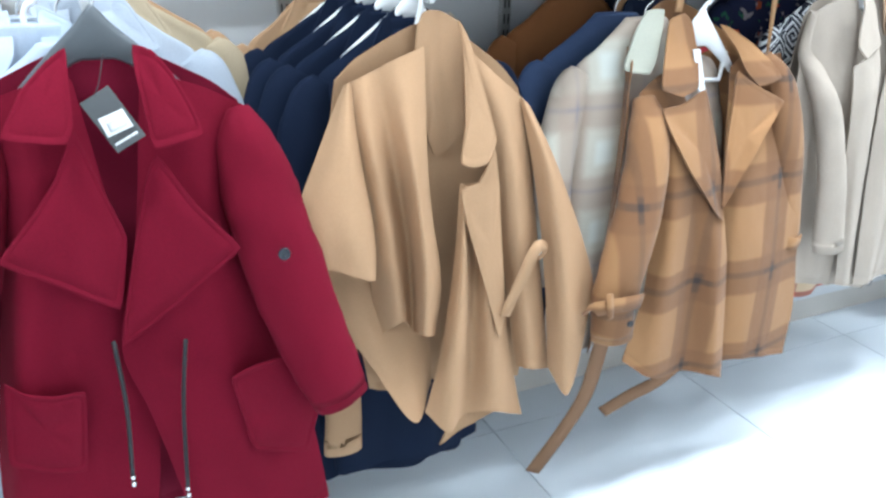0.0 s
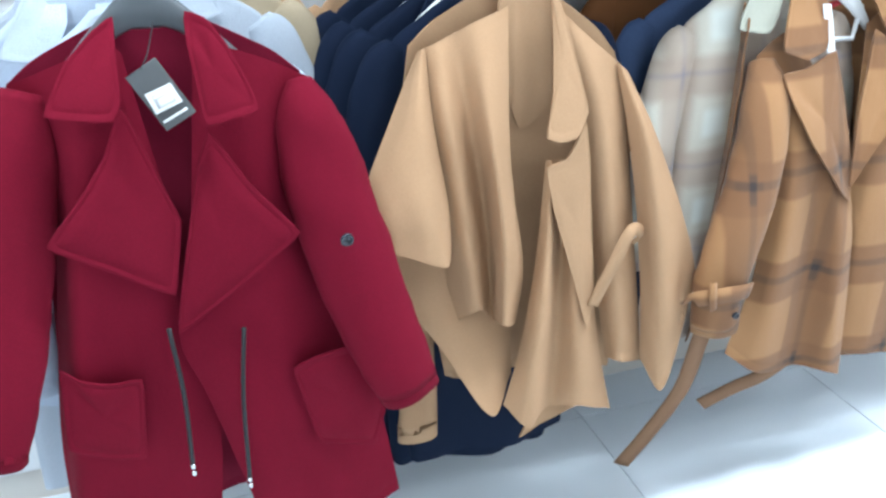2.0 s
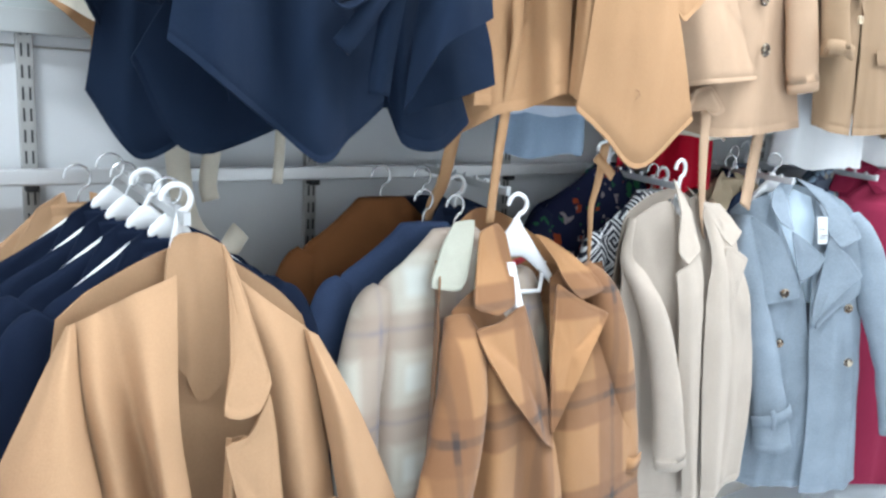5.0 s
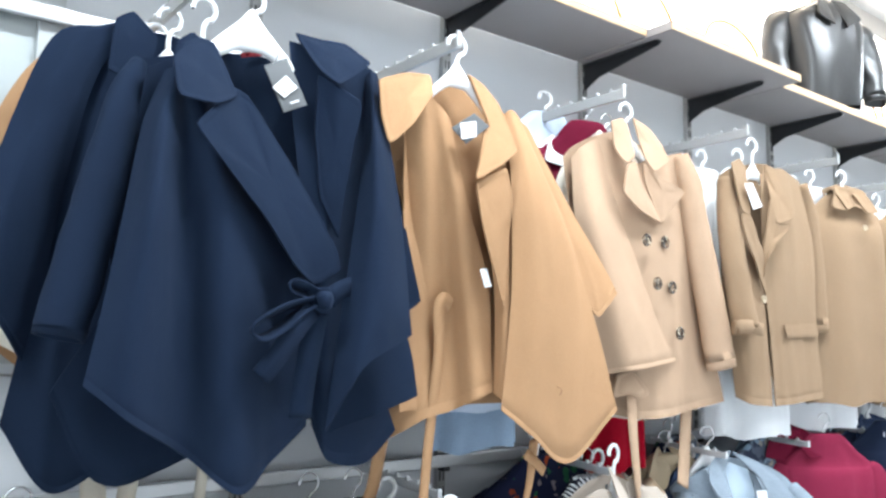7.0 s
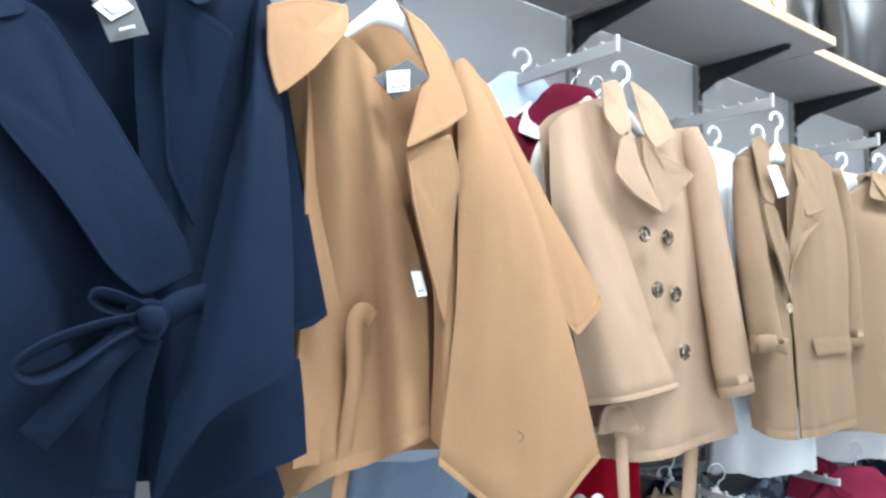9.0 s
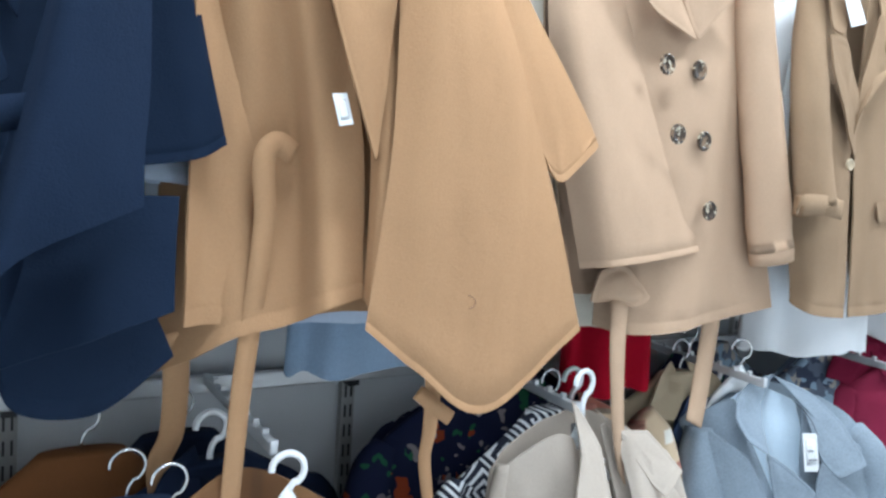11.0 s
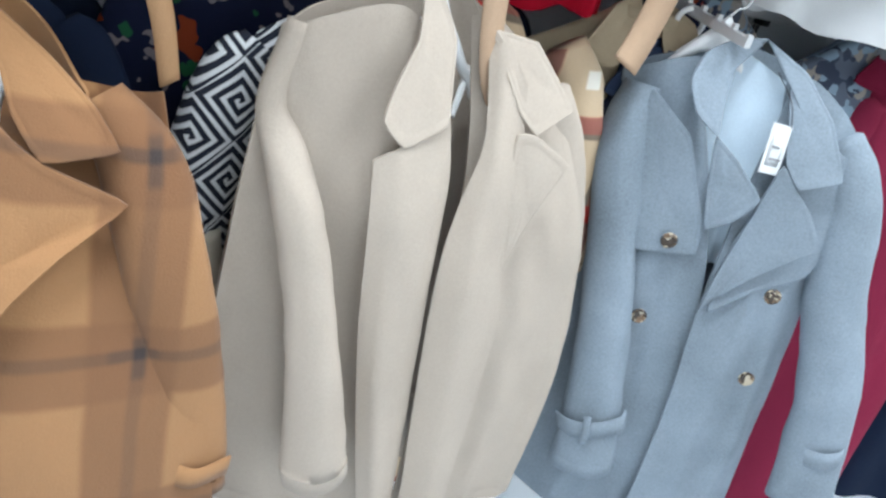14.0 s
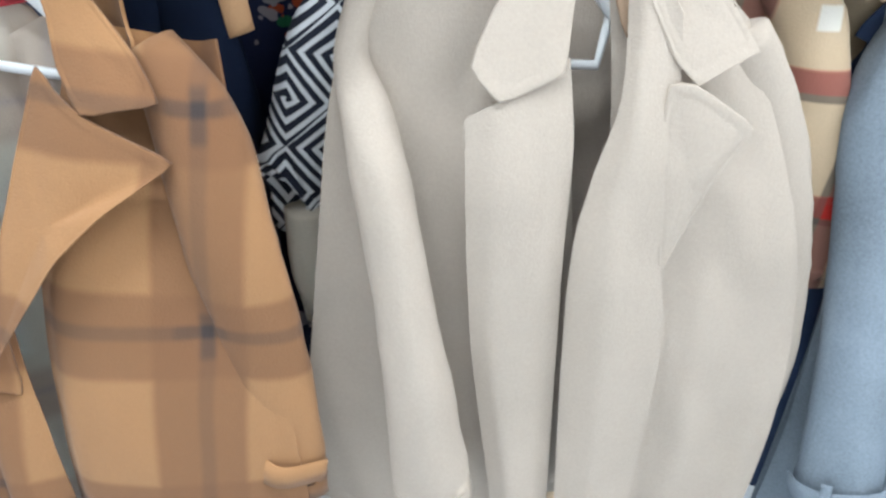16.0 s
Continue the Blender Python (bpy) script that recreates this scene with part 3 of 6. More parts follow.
# the display shelf with its brackets
for x0, x1, y0 in ((0.2, 2.30, 1.585), (2.31, 3.06, 1.50), (3.07, 4.4, 1.57), (4.41, 6.3, 1.57)):
    thing("display_shelf", x0, y0, 2.585, "grey-brown shelf board with a pale oak edge above the racks", "shelf", "display shelves", 0, True)
    s = Root.ob
    part("board", box_bm(0, x1 - x0, 0.004, WALL_Y - 0.035 - y0, 0, 0.028, 0.002), SHELF, s)
    part("edge_strip", box_bm(0, x1 - x0, 0.0, 0.0035, 0.001, 0.027), SHELF_EDGE, s)
for xs in STRIPS:
    if 0.2 < xs < 6.2:
        thing("shelf_bracket", xs, WALL_Y - 0.032, 2.583, "dark steel triangular shelf bracket", "bracket", "shelf brackets", 0, True)
        bm = bmesh.new()
        prof = [(0, 0), (-0.30, 0), (-0.30, -0.014), (-0.06, -0.055), (0, -0.085)]
        fv = [[bm.verts.new((dx, y, z)) for y, z in prof] for dx in (-0.003, 0.003)]
        bm.faces.new(fv[0])
        bm.faces.new(fv[1][::-1])
        for k in range(5):
            bm.faces.new((fv[0][k], fv[1][k], fv[1][(k + 1) % 5], fv[0][(k + 1) % 5]))
        part("plate", bm, DARK_METAL, Root.ob)
        part("flange", box_bm(-0.012, 0.012, -0.30, 0, -0.0045, -0.001), DARK_METAL, Root.ob)

# a glowing panel behind the goods on the shelf
thing("light_box", 2.0, WALL_Y, 2.63, "warm white backlit panel above the display shelf", "light box", "", 0, True)
part("diffuser", box_bm(0.02, 4.28, -0.038, -0.03, 0.0, 0.62), GLOW_WARM, Root.ob)
part("frame", box_bm(0, 4.3, -0.029, -0.002, -0.01, 0.63), STEEL, Root.ob)

# the y=-0.95 fixtures are unseen, added to go with the frontal fill
for lx in (-0.4, 1.5, 3.4, 5.3):
    for ly in (0.80, -0.95):
        thing("ceiling_light", lx, ly, 3.4, "long white ceiling light panel", "light", "ceiling lights", 0, True)
        part("housing", box_bm(-0.62, 0.62, -0.16, 0.16, -0.03, -0.001, 0.004), CEIL, Root.ob)
        part("diffuser", box_bm(-0.60, 0.60, -0.14, 0.14, -0.036, -0.0305), GLOW, Root.ob)

# the grey framed hatch over the first racks
thing("window_1", 0.74, WALL_Y - 0.013, 1.60, "grey painted frame with a frosted pane on the wall", "window", "", 0, True)
w1 = Root.ob
w1["kind"] = "structure"
for a in ((-1.0, 0.0, 0.70, 0.76), (-1.0, 0.0, 0.0, 0.045), (-0.05, 0.0, 0.0455, 0.6995), (-1.0, -0.95, 0.0455, 0.6995)):
    part("window_frame", box_bm(a[0], a[1], -0.035, -0.001, a[2], a[3], 0.003), DOOR_PAINT, w1)
part("pane", box_bm(-0.9495, -0.0505, -0.02, -0.012, 0.046, 0.699), FROST, w1)
part("latch", box_bm(-0.16, -0.145, -0.05, -0.0355, 0.70, 0.76, 0.002), STEEL, w1)


# ---- coats at the front of the lower arms ----
def back_sheet(sideL, sideR, neck, mat, deep=0.05, label=""):
    """The back of a coat, seen at the neck and under the hem: two side lines and the neck's (x, z)."""
    k = len(sideL)
    mid = [((a[0] + b[0]) / 2, (a[1] + b[1]) / 2 + (neck[1] - (a[1] + b[1]) / 2 if i == 0 else 0), deep) for i, (a, b) in enumerate(zip(sideL, sideR))]
    q1 = [(a[0] * 0.7 + m[0] * 0.3, a[1] * 0.55 + m[1] * 0.45, deep * 0.75) for a, m in zip(sideL, mid)]
    q3 = [(b[0] * 0.7 + m[0] * 0.3, b[1] * 0.55 + m[1] * 0.45, deep * 0.75) for b, m in zip(sideR, mid)]
    return patch("back", [[(a[0], a[1], 0.012) for a in sideL], q1, mid, q3, [(b[0], b[1], 0.012) for b in sideR]], mat, label, fold=(0.012, 2, 0.5))


# red wrap coat
hanger(0.143, 1.315, 1.388, GREY_PLASTIC, 0.25, 0, 0.125, "dark grey moulded coat hanger under the red coat", WIRE, wide=0.024)
thing("wrap_coat", 0.14, 1.30, 1.30, "red wool wrap coat with wide waterfall lapels and drawcords", "coat", "coats at the front of the lower racks")
back_sheet([(-0.05, 1.19), (-0.04, 1.0), (-0.07, 0.8), (-0.11, 0.38)], [(0.345, 1.175), (0.345, 1.0), (0.37, 0.8), (0.445, 0.38)], (0.143, 1.275), RED_IN)
patch("front_panel", [[(-0.05, 1.19, 0.01), (-0.03, 1.0, -0.01), (-0.065, 0.8, -0.01), (-0.10, 0.6, 0), (-0.118, 0.37, 0)],
                      [(0.042, 1.227, -0.02), (0.019, 1.023, -0.055), (-0.018, 0.851, -0.06), (-0.049, 0.689, -0.06), (-0.086, 0.443, -0.05)],
                      [(0.086, 1.243, -0.02), (0.081, 1.012, -0.05), (0.054, 0.830, -0.05), (0.037, 0.655, -0.045), (0.015, 0.399, -0.045)],
                      [(0.103, 1.228, -0.01), (0.133, 0.987, -0.03), (0.149, 0.801, -0.035), (0.154, 0.615, -0.035), (0.122, 0.350, -0.035)]], RED, fold=(0.004, 2, 0.3), **FREE)
patch("front_panel", [[(0.193, 1.204, -0.01), (0.155, 0.970, -0.045), (0.113, 0.806, -0.062), (0.145, 0.659, -0.062), (0.208, 0.337, -0.058)],
                      [(0.211, 1.231, -0.02), (0.201, 0.968, -0.06), (0.189, 0.793, -0.07), (0.212, 0.645, -0.07), (0.248, 0.337, -0.068)],
                      [(0.277, 1.213, -0.02), (0.268, 0.956, -0.055), (0.279, 0.768, -0.062), (0.303, 0.615, -0.062), (0.340, 0.321, -0.056)],
                      [(0.361, 1.165, 0.01), (0.348, 0.925, -0.01), (0.390, 0.721, -0.02), (0.430, 0.560, -0.03), (0.460, 0.357, -0.03)]], RED, fold=(0.004, 2, 1.3), **FREE)
limb("sleeve", [(0.341, 1.166, -0.004, 0.019, 0.030), (0.344, 1.122, -0.025, 0.042, 0.045), (0.361, 1.029, -0.045, 0.061, 0.048), (0.393, 0.888, -0.07, 0.064, 0.048), (0.431, 0.750, -0.09, 0.060, 0.046), (0.466, 0.637, -0.105, 0.051, 0.042)], RED, seed=1.0)
limb("sleeve", [(-0.03, 1.185, -0.004, 0.026, 0.03), (-0.055, 1.10, -0.02, 0.050, 0.045), (-0.105, 0.90, -0.05, 0.054, 0.046), (-0.15, 0.76, -0.07, 0.055, 0.045), (-0.185, 0.655, -0.08, 0.054, 0.042)], RED, seed=2.0)
flap("lapel", [(0.085, 1.158, -0.072), (0.062, 1.106, -0.082), (0.025, 1.058, -0.092), (-0.033, 0.997, -0.104), (-0.014, 0.981, -0.1), (0.050, 0.934, -0.09), (0.121, 0.878, -0.078), (0.146, 0.992, -0.06), (0.118, 1.083, -0.06), (0.094, 1.169, -0.062)], RED, puff=0.008, groove=0.0012)
flap("lapel", [(0.201, 1.126, -0.072), (0.247, 1.045, -0.092), (0.311, 0.966, -0.106), (0.299, 0.956, -0.104), (0.204, 0.878, -0.09), (0.113, 0.812, -0.078), (0.134, 0.907, -0.075), (0.158, 0.998, -0.07), (0.180, 1.078, -0.066)], RED, puff=0.008, groove=0.0012)
flap("collar", [(0.102, 1.277, 0), (0.072, 1.261, -0.03), (0.034, 1.227, -0.058), (-0.002, 1.167, -0.085), (0.040, 1.159, -0.085), (0.085, 1.150, -0.08), (0.096, 1.174, -0.066), (0.098, 1.237, -0.035)], RED, puff=0.010, groove=0.0012)
flap("collar", [(0.191, 1.277, 0), (0.219, 1.269, -0.025), (0.241, 1.237, -0.045), (0.260, 1.193, -0.066), (0.274, 1.149, -0.085), (0.233, 1.141, -0.085), (0.196, 1.130, -0.08), (0.193, 1.188, -0.055), (0.189, 1.238, -0.03)], RED, puff=0.010, groove=0.0012)
flap("pocket", [(-0.061, 0.787, -0.068), (-0.037, 0.766, -0.082), (0.006, 0.750, -0.084), (0.051, 0.745, -0.074), (0.031, 0.589, -0.07), (-0.025, 0.603, -0.072), (-0.079, 0.632, -0.066)], RED, puff=0.008, groove=0.0012)
flap("pocket", [(0.276, 0.721, -0.088), (0.320, 0.740, -0.09), (0.391, 0.733, -0.075), (0.439, 0.602, -0.06), (0.412, 0.504, -0.06), (0.308, 0.550, -0.075)], RED, puff=0.008, groove=0.0012)
for a, m, b in (((0.102, 0.831, -0.085), (0.106, 0.709, -0.088), (0.099, 0.569, -0.082)), ((0.210, 0.811, -0.085), (0.194, 0.685, -0.088), (0.185, 0.516, -0.082))):
    cord = tube("drawcord", [a, m, b], 0.0036, BLACK_CORD, "black drawcord")
    for d in (0.0, 0.014):
        tube("cord_end", [(b[0], b[1] - d, b[2]), (b[0], b[1] - d - 0.008, b[2])], 0.0042, WIRE, "small metal bead", cord, smooth_path=False)
button((0.374, 0.951, -0.117), 0.0105, BLACK_BUTTON)
swing_tag([(0.107, 1.209, -0.082), (0.147, 1.232, -0.08), (0.188, 1.159, -0.092), (0.147, 1.137, -0.094)], CARD_DARK, [(0.127, 1.188, -0.092), (0.161, 1.200, -0.09), (0.173, 1.175, -0.094), (0.137, 1.161, -0.095)],
          [[(0.145, 1.150, -0.0965), (0.177, 1.166, -0.0955)], [(0.136, 1.182, -0.0975), (0.158, 1.190, -0.0965)]], [(0.128, 1.220, -0.083), (0.138, 1.231, -0.04), (0.15, 1.262, 0.0)])

# camel cape
hanger(0.724, 1.432, 1.372, WHITE_PLASTIC, 0.05, 0, 0.105)
thing("cape", 0.72, 1.385, 1.30, "camel wool cape with wide sleeves and a loose tie belt", "cape", "coats at the front of the lower racks")
back_sheet([(0.54, 1.18), (0.52, 1.0), (0.55, 0.8), (0.60, 0.50)], [(0.93, 1.14), (0.97, 1.0), (0.99, 0.8), (0.98, 0.44)], (0.725, 1.275), CAMEL, 0.032)
patch("sleeve_wing", [[(0.551, 1.174, 0), (0.503, 1.097, -0.03), (0.438, 0.992, -0.08), (0.414, 0.942, -0.11), (0.428, 0.888, -0.13)],
                      [(0.551, 1.177, -0.01), (0.513, 1.096, -0.07), (0.482, 1.009, -0.115), (0.473, 0.943, -0.135), (0.480, 0.875, -0.145)],
                      [(0.554, 1.180, -0.015), (0.533, 1.087, -0.085), (0.533, 0.975, -0.13), (0.537, 0.914, -0.145), (0.543, 0.847, -0.15)],
                      [(0.562, 1.179, -0.008), (0.560, 1.075, -0.05), (0.576, 0.948, -0.07), (0.582, 0.880, -0.075), (0.580, 0.821, -0.08)]], CAMEL, **FREE)
patch("front_panel", [[(0.560, 1.176, 0), (0.557, 1.072, -0.035), (0.571, 0.940, -0.045), (0.579, 0.821, -0.045), (0.590, 0.666, -0.045)],
                      [(0.583, 1.188, -0.008), (0.579, 1.079, -0.07), (0.599, 0.950, -0.085), (0.616, 0.833, -0.09), (0.633, 0.712, -0.09)],
                      [(0.613, 1.199, -0.005), (0.629, 1.054, -0.035), (0.658, 0.911, -0.03), (0.672, 0.786, -0.03), (0.676, 0.658, -0.035)],
                      [(0.651, 1.218, -0.01), (0.645, 1.067, -0.09), (0.656, 0.941, -0.115), (0.667, 0.825, -0.12), (0.667, 0.690, -0.12)],
                      [(0.710, 1.236, 0), (0.693, 1.043, -0.06), (0.707, 0.915, -0.06), (0.732, 0.766, -0.055), (0.720, 0.648, -0.055)]], CAMEL, **FREE)
patch("lower_corner", [[(0.483, 0.839, -0.02), (0.487, 0.782, -0.03), (0.505, 0.720, -0.04)],
                       [(0.549, 0.832, -0.03), (0.546, 0.730, -0.05), (0.565, 0.626, -0.07)],
                       [(0.620, 0.816, -0.02), (0.624, 0.666, -0.06), (0.650, 0.483, -0.11)],
                       [(0.693, 0.799, -0.01), (0.716, 0.644, -0.03), (0.715, 0.528, -0.05)]], CAMEL, **FREE)
patch("front_panel", [[(0.769, 0.974, -0.05), (0.757, 0.821, -0.06), (0.733, 0.677, -0.075), (0.712, 0.574, -0.08), (0.685, 0.484, -0.085)],
                      [(0.775, 0.977, -0.062), (0.765, 0.832, -0.09), (0.748, 0.693, -0.115), (0.737, 0.591, -0.12), (0.725, 0.445, -0.125)],
                      [(0.794, 0.971, -0.05), (0.811, 0.806, -0.045), (0.811, 0.648, -0.05), (0.809, 0.534, -0.05), (0.802, 0.429, -0.055)],
                      [(0.807, 0.971, -0.055), (0.825, 0.814, -0.07), (0.839, 0.659, -0.085), (0.849, 0.547, -0.09), (0.860, 0.437, -0.09)],
                      [(0.845, 0.963, -0.045), (0.876, 0.793, -0.04), (0.901, 0.626, -0.045), (0.924, 0.506, -0.05), (0.955, 0.378, -0.05)]], CAMEL, **FREE)
flap("hem_corner", [(0.738, 0.352, -0.05), (0.774, 0.420, -0.045), (0.846, 0.409, -0.035), (0.895, 0.396, -0.035), (0.844, 0.388, -0.04), (0.789, 0.380, -0.048)], CAMEL, puff=0.004)
patch("shoulder_panel", [[(0.797, 1.233, 0), (0.834, 1.109, -0.02), (0.859, 0.945, -0.03), (0.893, 0.748, -0.035), (0.935, 0.511, -0.04)],
                         [(0.857, 1.180, -0.008), (0.873, 1.088, -0.045), (0.888, 0.953, -0.07), (0.915, 0.763, -0.078), (0.950, 0.521, -0.08)],
                         [(0.930, 1.124, 0), (0.943, 1.028, -0.015), (0.964, 0.903, -0.02), (0.997, 0.697, -0.025), (1.030, 0.478, -0.03)]], CAMEL, **FREE)
patch("sleeve_wing", [[(0.924, 1.123, -0.005), (0.940, 1.020, -0.03), (0.962, 0.897, -0.04), (0.993, 0.707, -0.045), (1.014, 0.496, -0.05)],
                      [(0.929, 1.121, -0.012), (0.956, 1.022, -0.065), (0.979, 0.899, -0.09), (1.014, 0.713, -0.1), (1.043, 0.440, -0.1)],
                      [(0.946, 1.110, 0), (1.011, 0.974, -0.025), (1.066, 0.841, -0.035), (1.091, 0.689, -0.045), (1.109, 0.536, -0.05)],
                      [(0.961, 1.100, 0.015), (1.040, 0.951, 0), (1.102, 0.801, -0.015), (1.139, 0.686, -0.025), (1.139, 0.642, -0.03)]], CAMEL, **FREE)
patch("collar_stand", [[(0.708, 1.294, 0.005), (0.693, 1.254, -0.004), (0.688, 1.104, 0.008)], [(0.726, 1.299, 0.01), (0.719, 1.234, 0.002), (0.723, 1.068, 0.018)], [(0.756, 1.294, 0.014), (0.753, 1.231, 0.012), (0.756, 1.010, 0.026)], [(0.790, 1.274, 0.006), (0.794, 1.221, 0.004), (0.808, 1.059, 0.018)]], CAMEL, hem=0, **FREE)
flap("collar", [(0.782, 1.285, 0.004), (0.795, 1.256, -0.012), (0.813, 1.181, -0.035), (0.830, 1.108, -0.055), (0.842, 1.059, -0.066), (0.813, 1.019, -0.085), (0.778, 1.015, -0.088), (0.753, 1.024, -0.082), (0.774, 1.096, -0.06), (0.783, 1.182, -0.03), (0.786, 1.251, -0.006)], CAMEL, puff=0.010)
flap("lapel", [(0.838, 1.045, -0.066), (0.850, 0.958, -0.068), (0.863, 0.809, -0.075), (0.871, 0.680, -0.085), (0.855, 0.625, -0.095), (0.821, 0.735, -0.095), (0.790, 0.834, -0.09), (0.769, 0.903, -0.085), (0.757, 0.973, -0.078), (0.798, 0.980, -0.08)], CAMEL, puff=0.008)
ribbon("tie_belt", [(0.865, 0.679, -0.092), (0.878, 0.722, -0.098), (0.900, 0.772, -0.1), (0.921, 0.820, -0.1), (0.942, 0.831, -0.092), (0.963, 0.813, -0.08), (0.960, 0.791, -0.07)], 0.024, CAMEL, twist=1)

# brown plaid jacket
hanger(1.485, 1.50, 1.325, WHITE_PLASTIC, 0.20, -8, 0.125, bar=True, wide=0.030)
thing("plaid_jacket", 1.40, 1.405, 1.28, "brown plaid wool jacket with strapped cuffs and open lapels", "jacket", "coats at the front of the lower racks")
back_sheet([(1.245, 1.165), (1.25, 1.0), (1.24, 0.75), (1.22, 0.42)], [(1.64, 1.16), (1.66, 1.0), (1.69, 0.75), (1.72, 0.42)], (1.50, 1.285), PLAID, 0.18)
patch("front_panel", [[(1.289, 1.091, 0.05), (1.315, 0.954, 0), (1.321, 0.806, -0.02), (1.309, 0.617, -0.03), (1.260, 0.435, -0.04)],
                      [(1.324, 1.116, 0.055), (1.349, 0.959, -0.03), (1.349, 0.816, -0.06), (1.345, 0.626, -0.065), (1.347, 0.376, -0.065)],
                      [(1.365, 1.132, 0.065), (1.406, 0.925, -0.03), (1.439, 0.766, -0.04), (1.460, 0.575, -0.035), (1.476, 0.353, -0.04)],
                      [(1.402, 1.119, 0.07), (1.461, 0.864, -0.035), (1.480, 0.754, -0.065), (1.498, 0.588, -0.08), (1.533, 0.348, -0.085)],
                      [(1.432, 1.090, 0.07), (1.510, 0.827, -0.03), (1.534, 0.725, -0.05), (1.560, 0.566, -0.058), (1.591, 0.317, -0.065)]], PLAID, **FREE)
patch("front_panel", [[(1.566, 1.136, 0.06), (1.534, 0.920, 0), (1.539, 0.742, -0.03), (1.555, 0.559, -0.045), (1.577, 0.364, -0.05)],
                      [(1.607, 1.165, 0.055), (1.578, 0.924, -0.025), (1.580, 0.749, -0.06), (1.602, 0.562, -0.07), (1.637, 0.368, -0.07)],
                      [(1.687, 1.157, 0.06), (1.676, 0.911, -0.02), (1.692, 0.726, -0.05), (1.711, 0.533, -0.06), (1.737, 0.347, -0.06)],
                      [(1.716, 1.164, 0.05), (1.767, 0.937, -0.01), (1.811, 0.697, -0.03), (1.846, 0.491, -0.035), (1.846, 0.321, -0.04)]], PLAID, **FREE)
limb("sleeve", [(1.299, 1.078, 0.045, 0.028, 0.030), (1.289, 1.010, 0, 0.052, 0.045), (1.250, 0.866, -0.045, 0.059, 0.050), (1.202, 0.730, -0.075, 0.059, 0.050), (1.183, 0.634, -0.08, 0.057, 0.048), (1.191, 0.541, -0.08, 0.053, 0.044)], PLAID, seed=3.0)
limb("sleeve", [(1.650, 1.150, 0.05, 0.03, 0.025), (1.700, 1.08, 0.02, 0.045, 0.035), (1.738, 0.94, 0.0, 0.050, 0.036), (1.775, 0.78, -0.002, 0.046, 0.034), (1.800, 0.615, -0.005, 0.044, 0.032)], PLAID, seed=4.0)
ribbon("cuff_strap", [(1.102, 0.635, -0.085), (1.087, 0.657, -0.125), (1.132, 0.662, -0.138), (1.189, 0.658, -0.135), (1.228, 0.650, -0.12)], 0.036, PLAID, thick=0.005)
ribbon("cuff_loop", [(1.118, 0.696, -0.138), (1.116, 0.669, -0.146), (1.128, 0.631, -0.138)], 0.016, PLAID)
button((1.196, 0.598, -0.125), 0.008, BLACK_BUTTON)
ribbon("cuff_strap", [(1.748, 0.682, -0.022), (1.79, 0.672, -0.044), (1.842, 0.667, -0.020)], 0.034, PLAID)
flap("collar", [(1.431, 1.263, 0.09), (1.362, 1.251, 0.065), (1.330, 1.174, 0.025), (1.305, 1.108, -0.006), (1.361, 1.090, -0.016), (1.416, 1.106, -0.004), (1.435, 1.188, 0.04), (1.447, 1.241, 0.08)], PLAID, puff=0.005)
flap("lapel", [(1.307, 1.066, -0.012), (1.363, 1.071, -0.012), (1.453, 1.100, 0.012), (1.481, 0.995, -0.012), (1.501, 0.875, -0.04), (1.515, 0.778, -0.055), (1.462, 0.812, -0.075), (1.361, 0.938, -0.066), (1.315, 1.021, -0.044)], PLAID, puff=0.005)
flap("collar", [(1.527, 1.237, 0.08), (1.558, 1.226, 0.07), (1.608, 1.191, 0.04), (1.650, 1.152, 0.015), (1.677, 1.113, -0.005), (1.635, 1.107, -0.015), (1.600, 1.095, -0.012), (1.573, 1.134, 0.015), (1.561, 1.178, 0.04)], PLAID, puff=0.006)
flap("lapel", [(1.552, 1.135, 0.02), (1.574, 1.114, -0), (1.603, 1.096, -0.012), (1.689, 1.058, -0.015), (1.622, 1.010, -0.045), (1.578, 0.963, -0.062), (1.489, 0.815, -0.066), (1.503, 0.936, -0.035)], PLAID, puff=0.006)
swing_tag([(1.412, 1.189, 0.03), (1.433, 1.188, 0.03), (1.450, 1.091, 0.01), (1.430, 1.090, 0.01)], CARD_WHITE)
flap("maker_label", [(1.482, 1.173, 0.098), (1.541, 1.190, 0.098), (1.543, 1.176, 0.098), (1.487, 1.160, 0.098)], RED_LABEL, "dark red woven label", 0.0005, 0.001, groove=0)
ribbon("tie_belt", [(1.212, 0.574, -0.03), (1.217, 0.445, 0), (1.212, 0.301, 0.03), (1.165, 0.168, 0.06), (1.100, 0.053, 0.08)], 0.050, BELT_BROWN, "brown cloth belt trailing to the floor")
ribbon("tie_belt", [(1.493, 0.346, 0), (1.454, 0.284, 0.03), (1.393, 0.237, 0.06), (1.326, 0.180, 0.09)], 0.048, BELT_BROWN, "brown cloth belt end hanging below the hem")

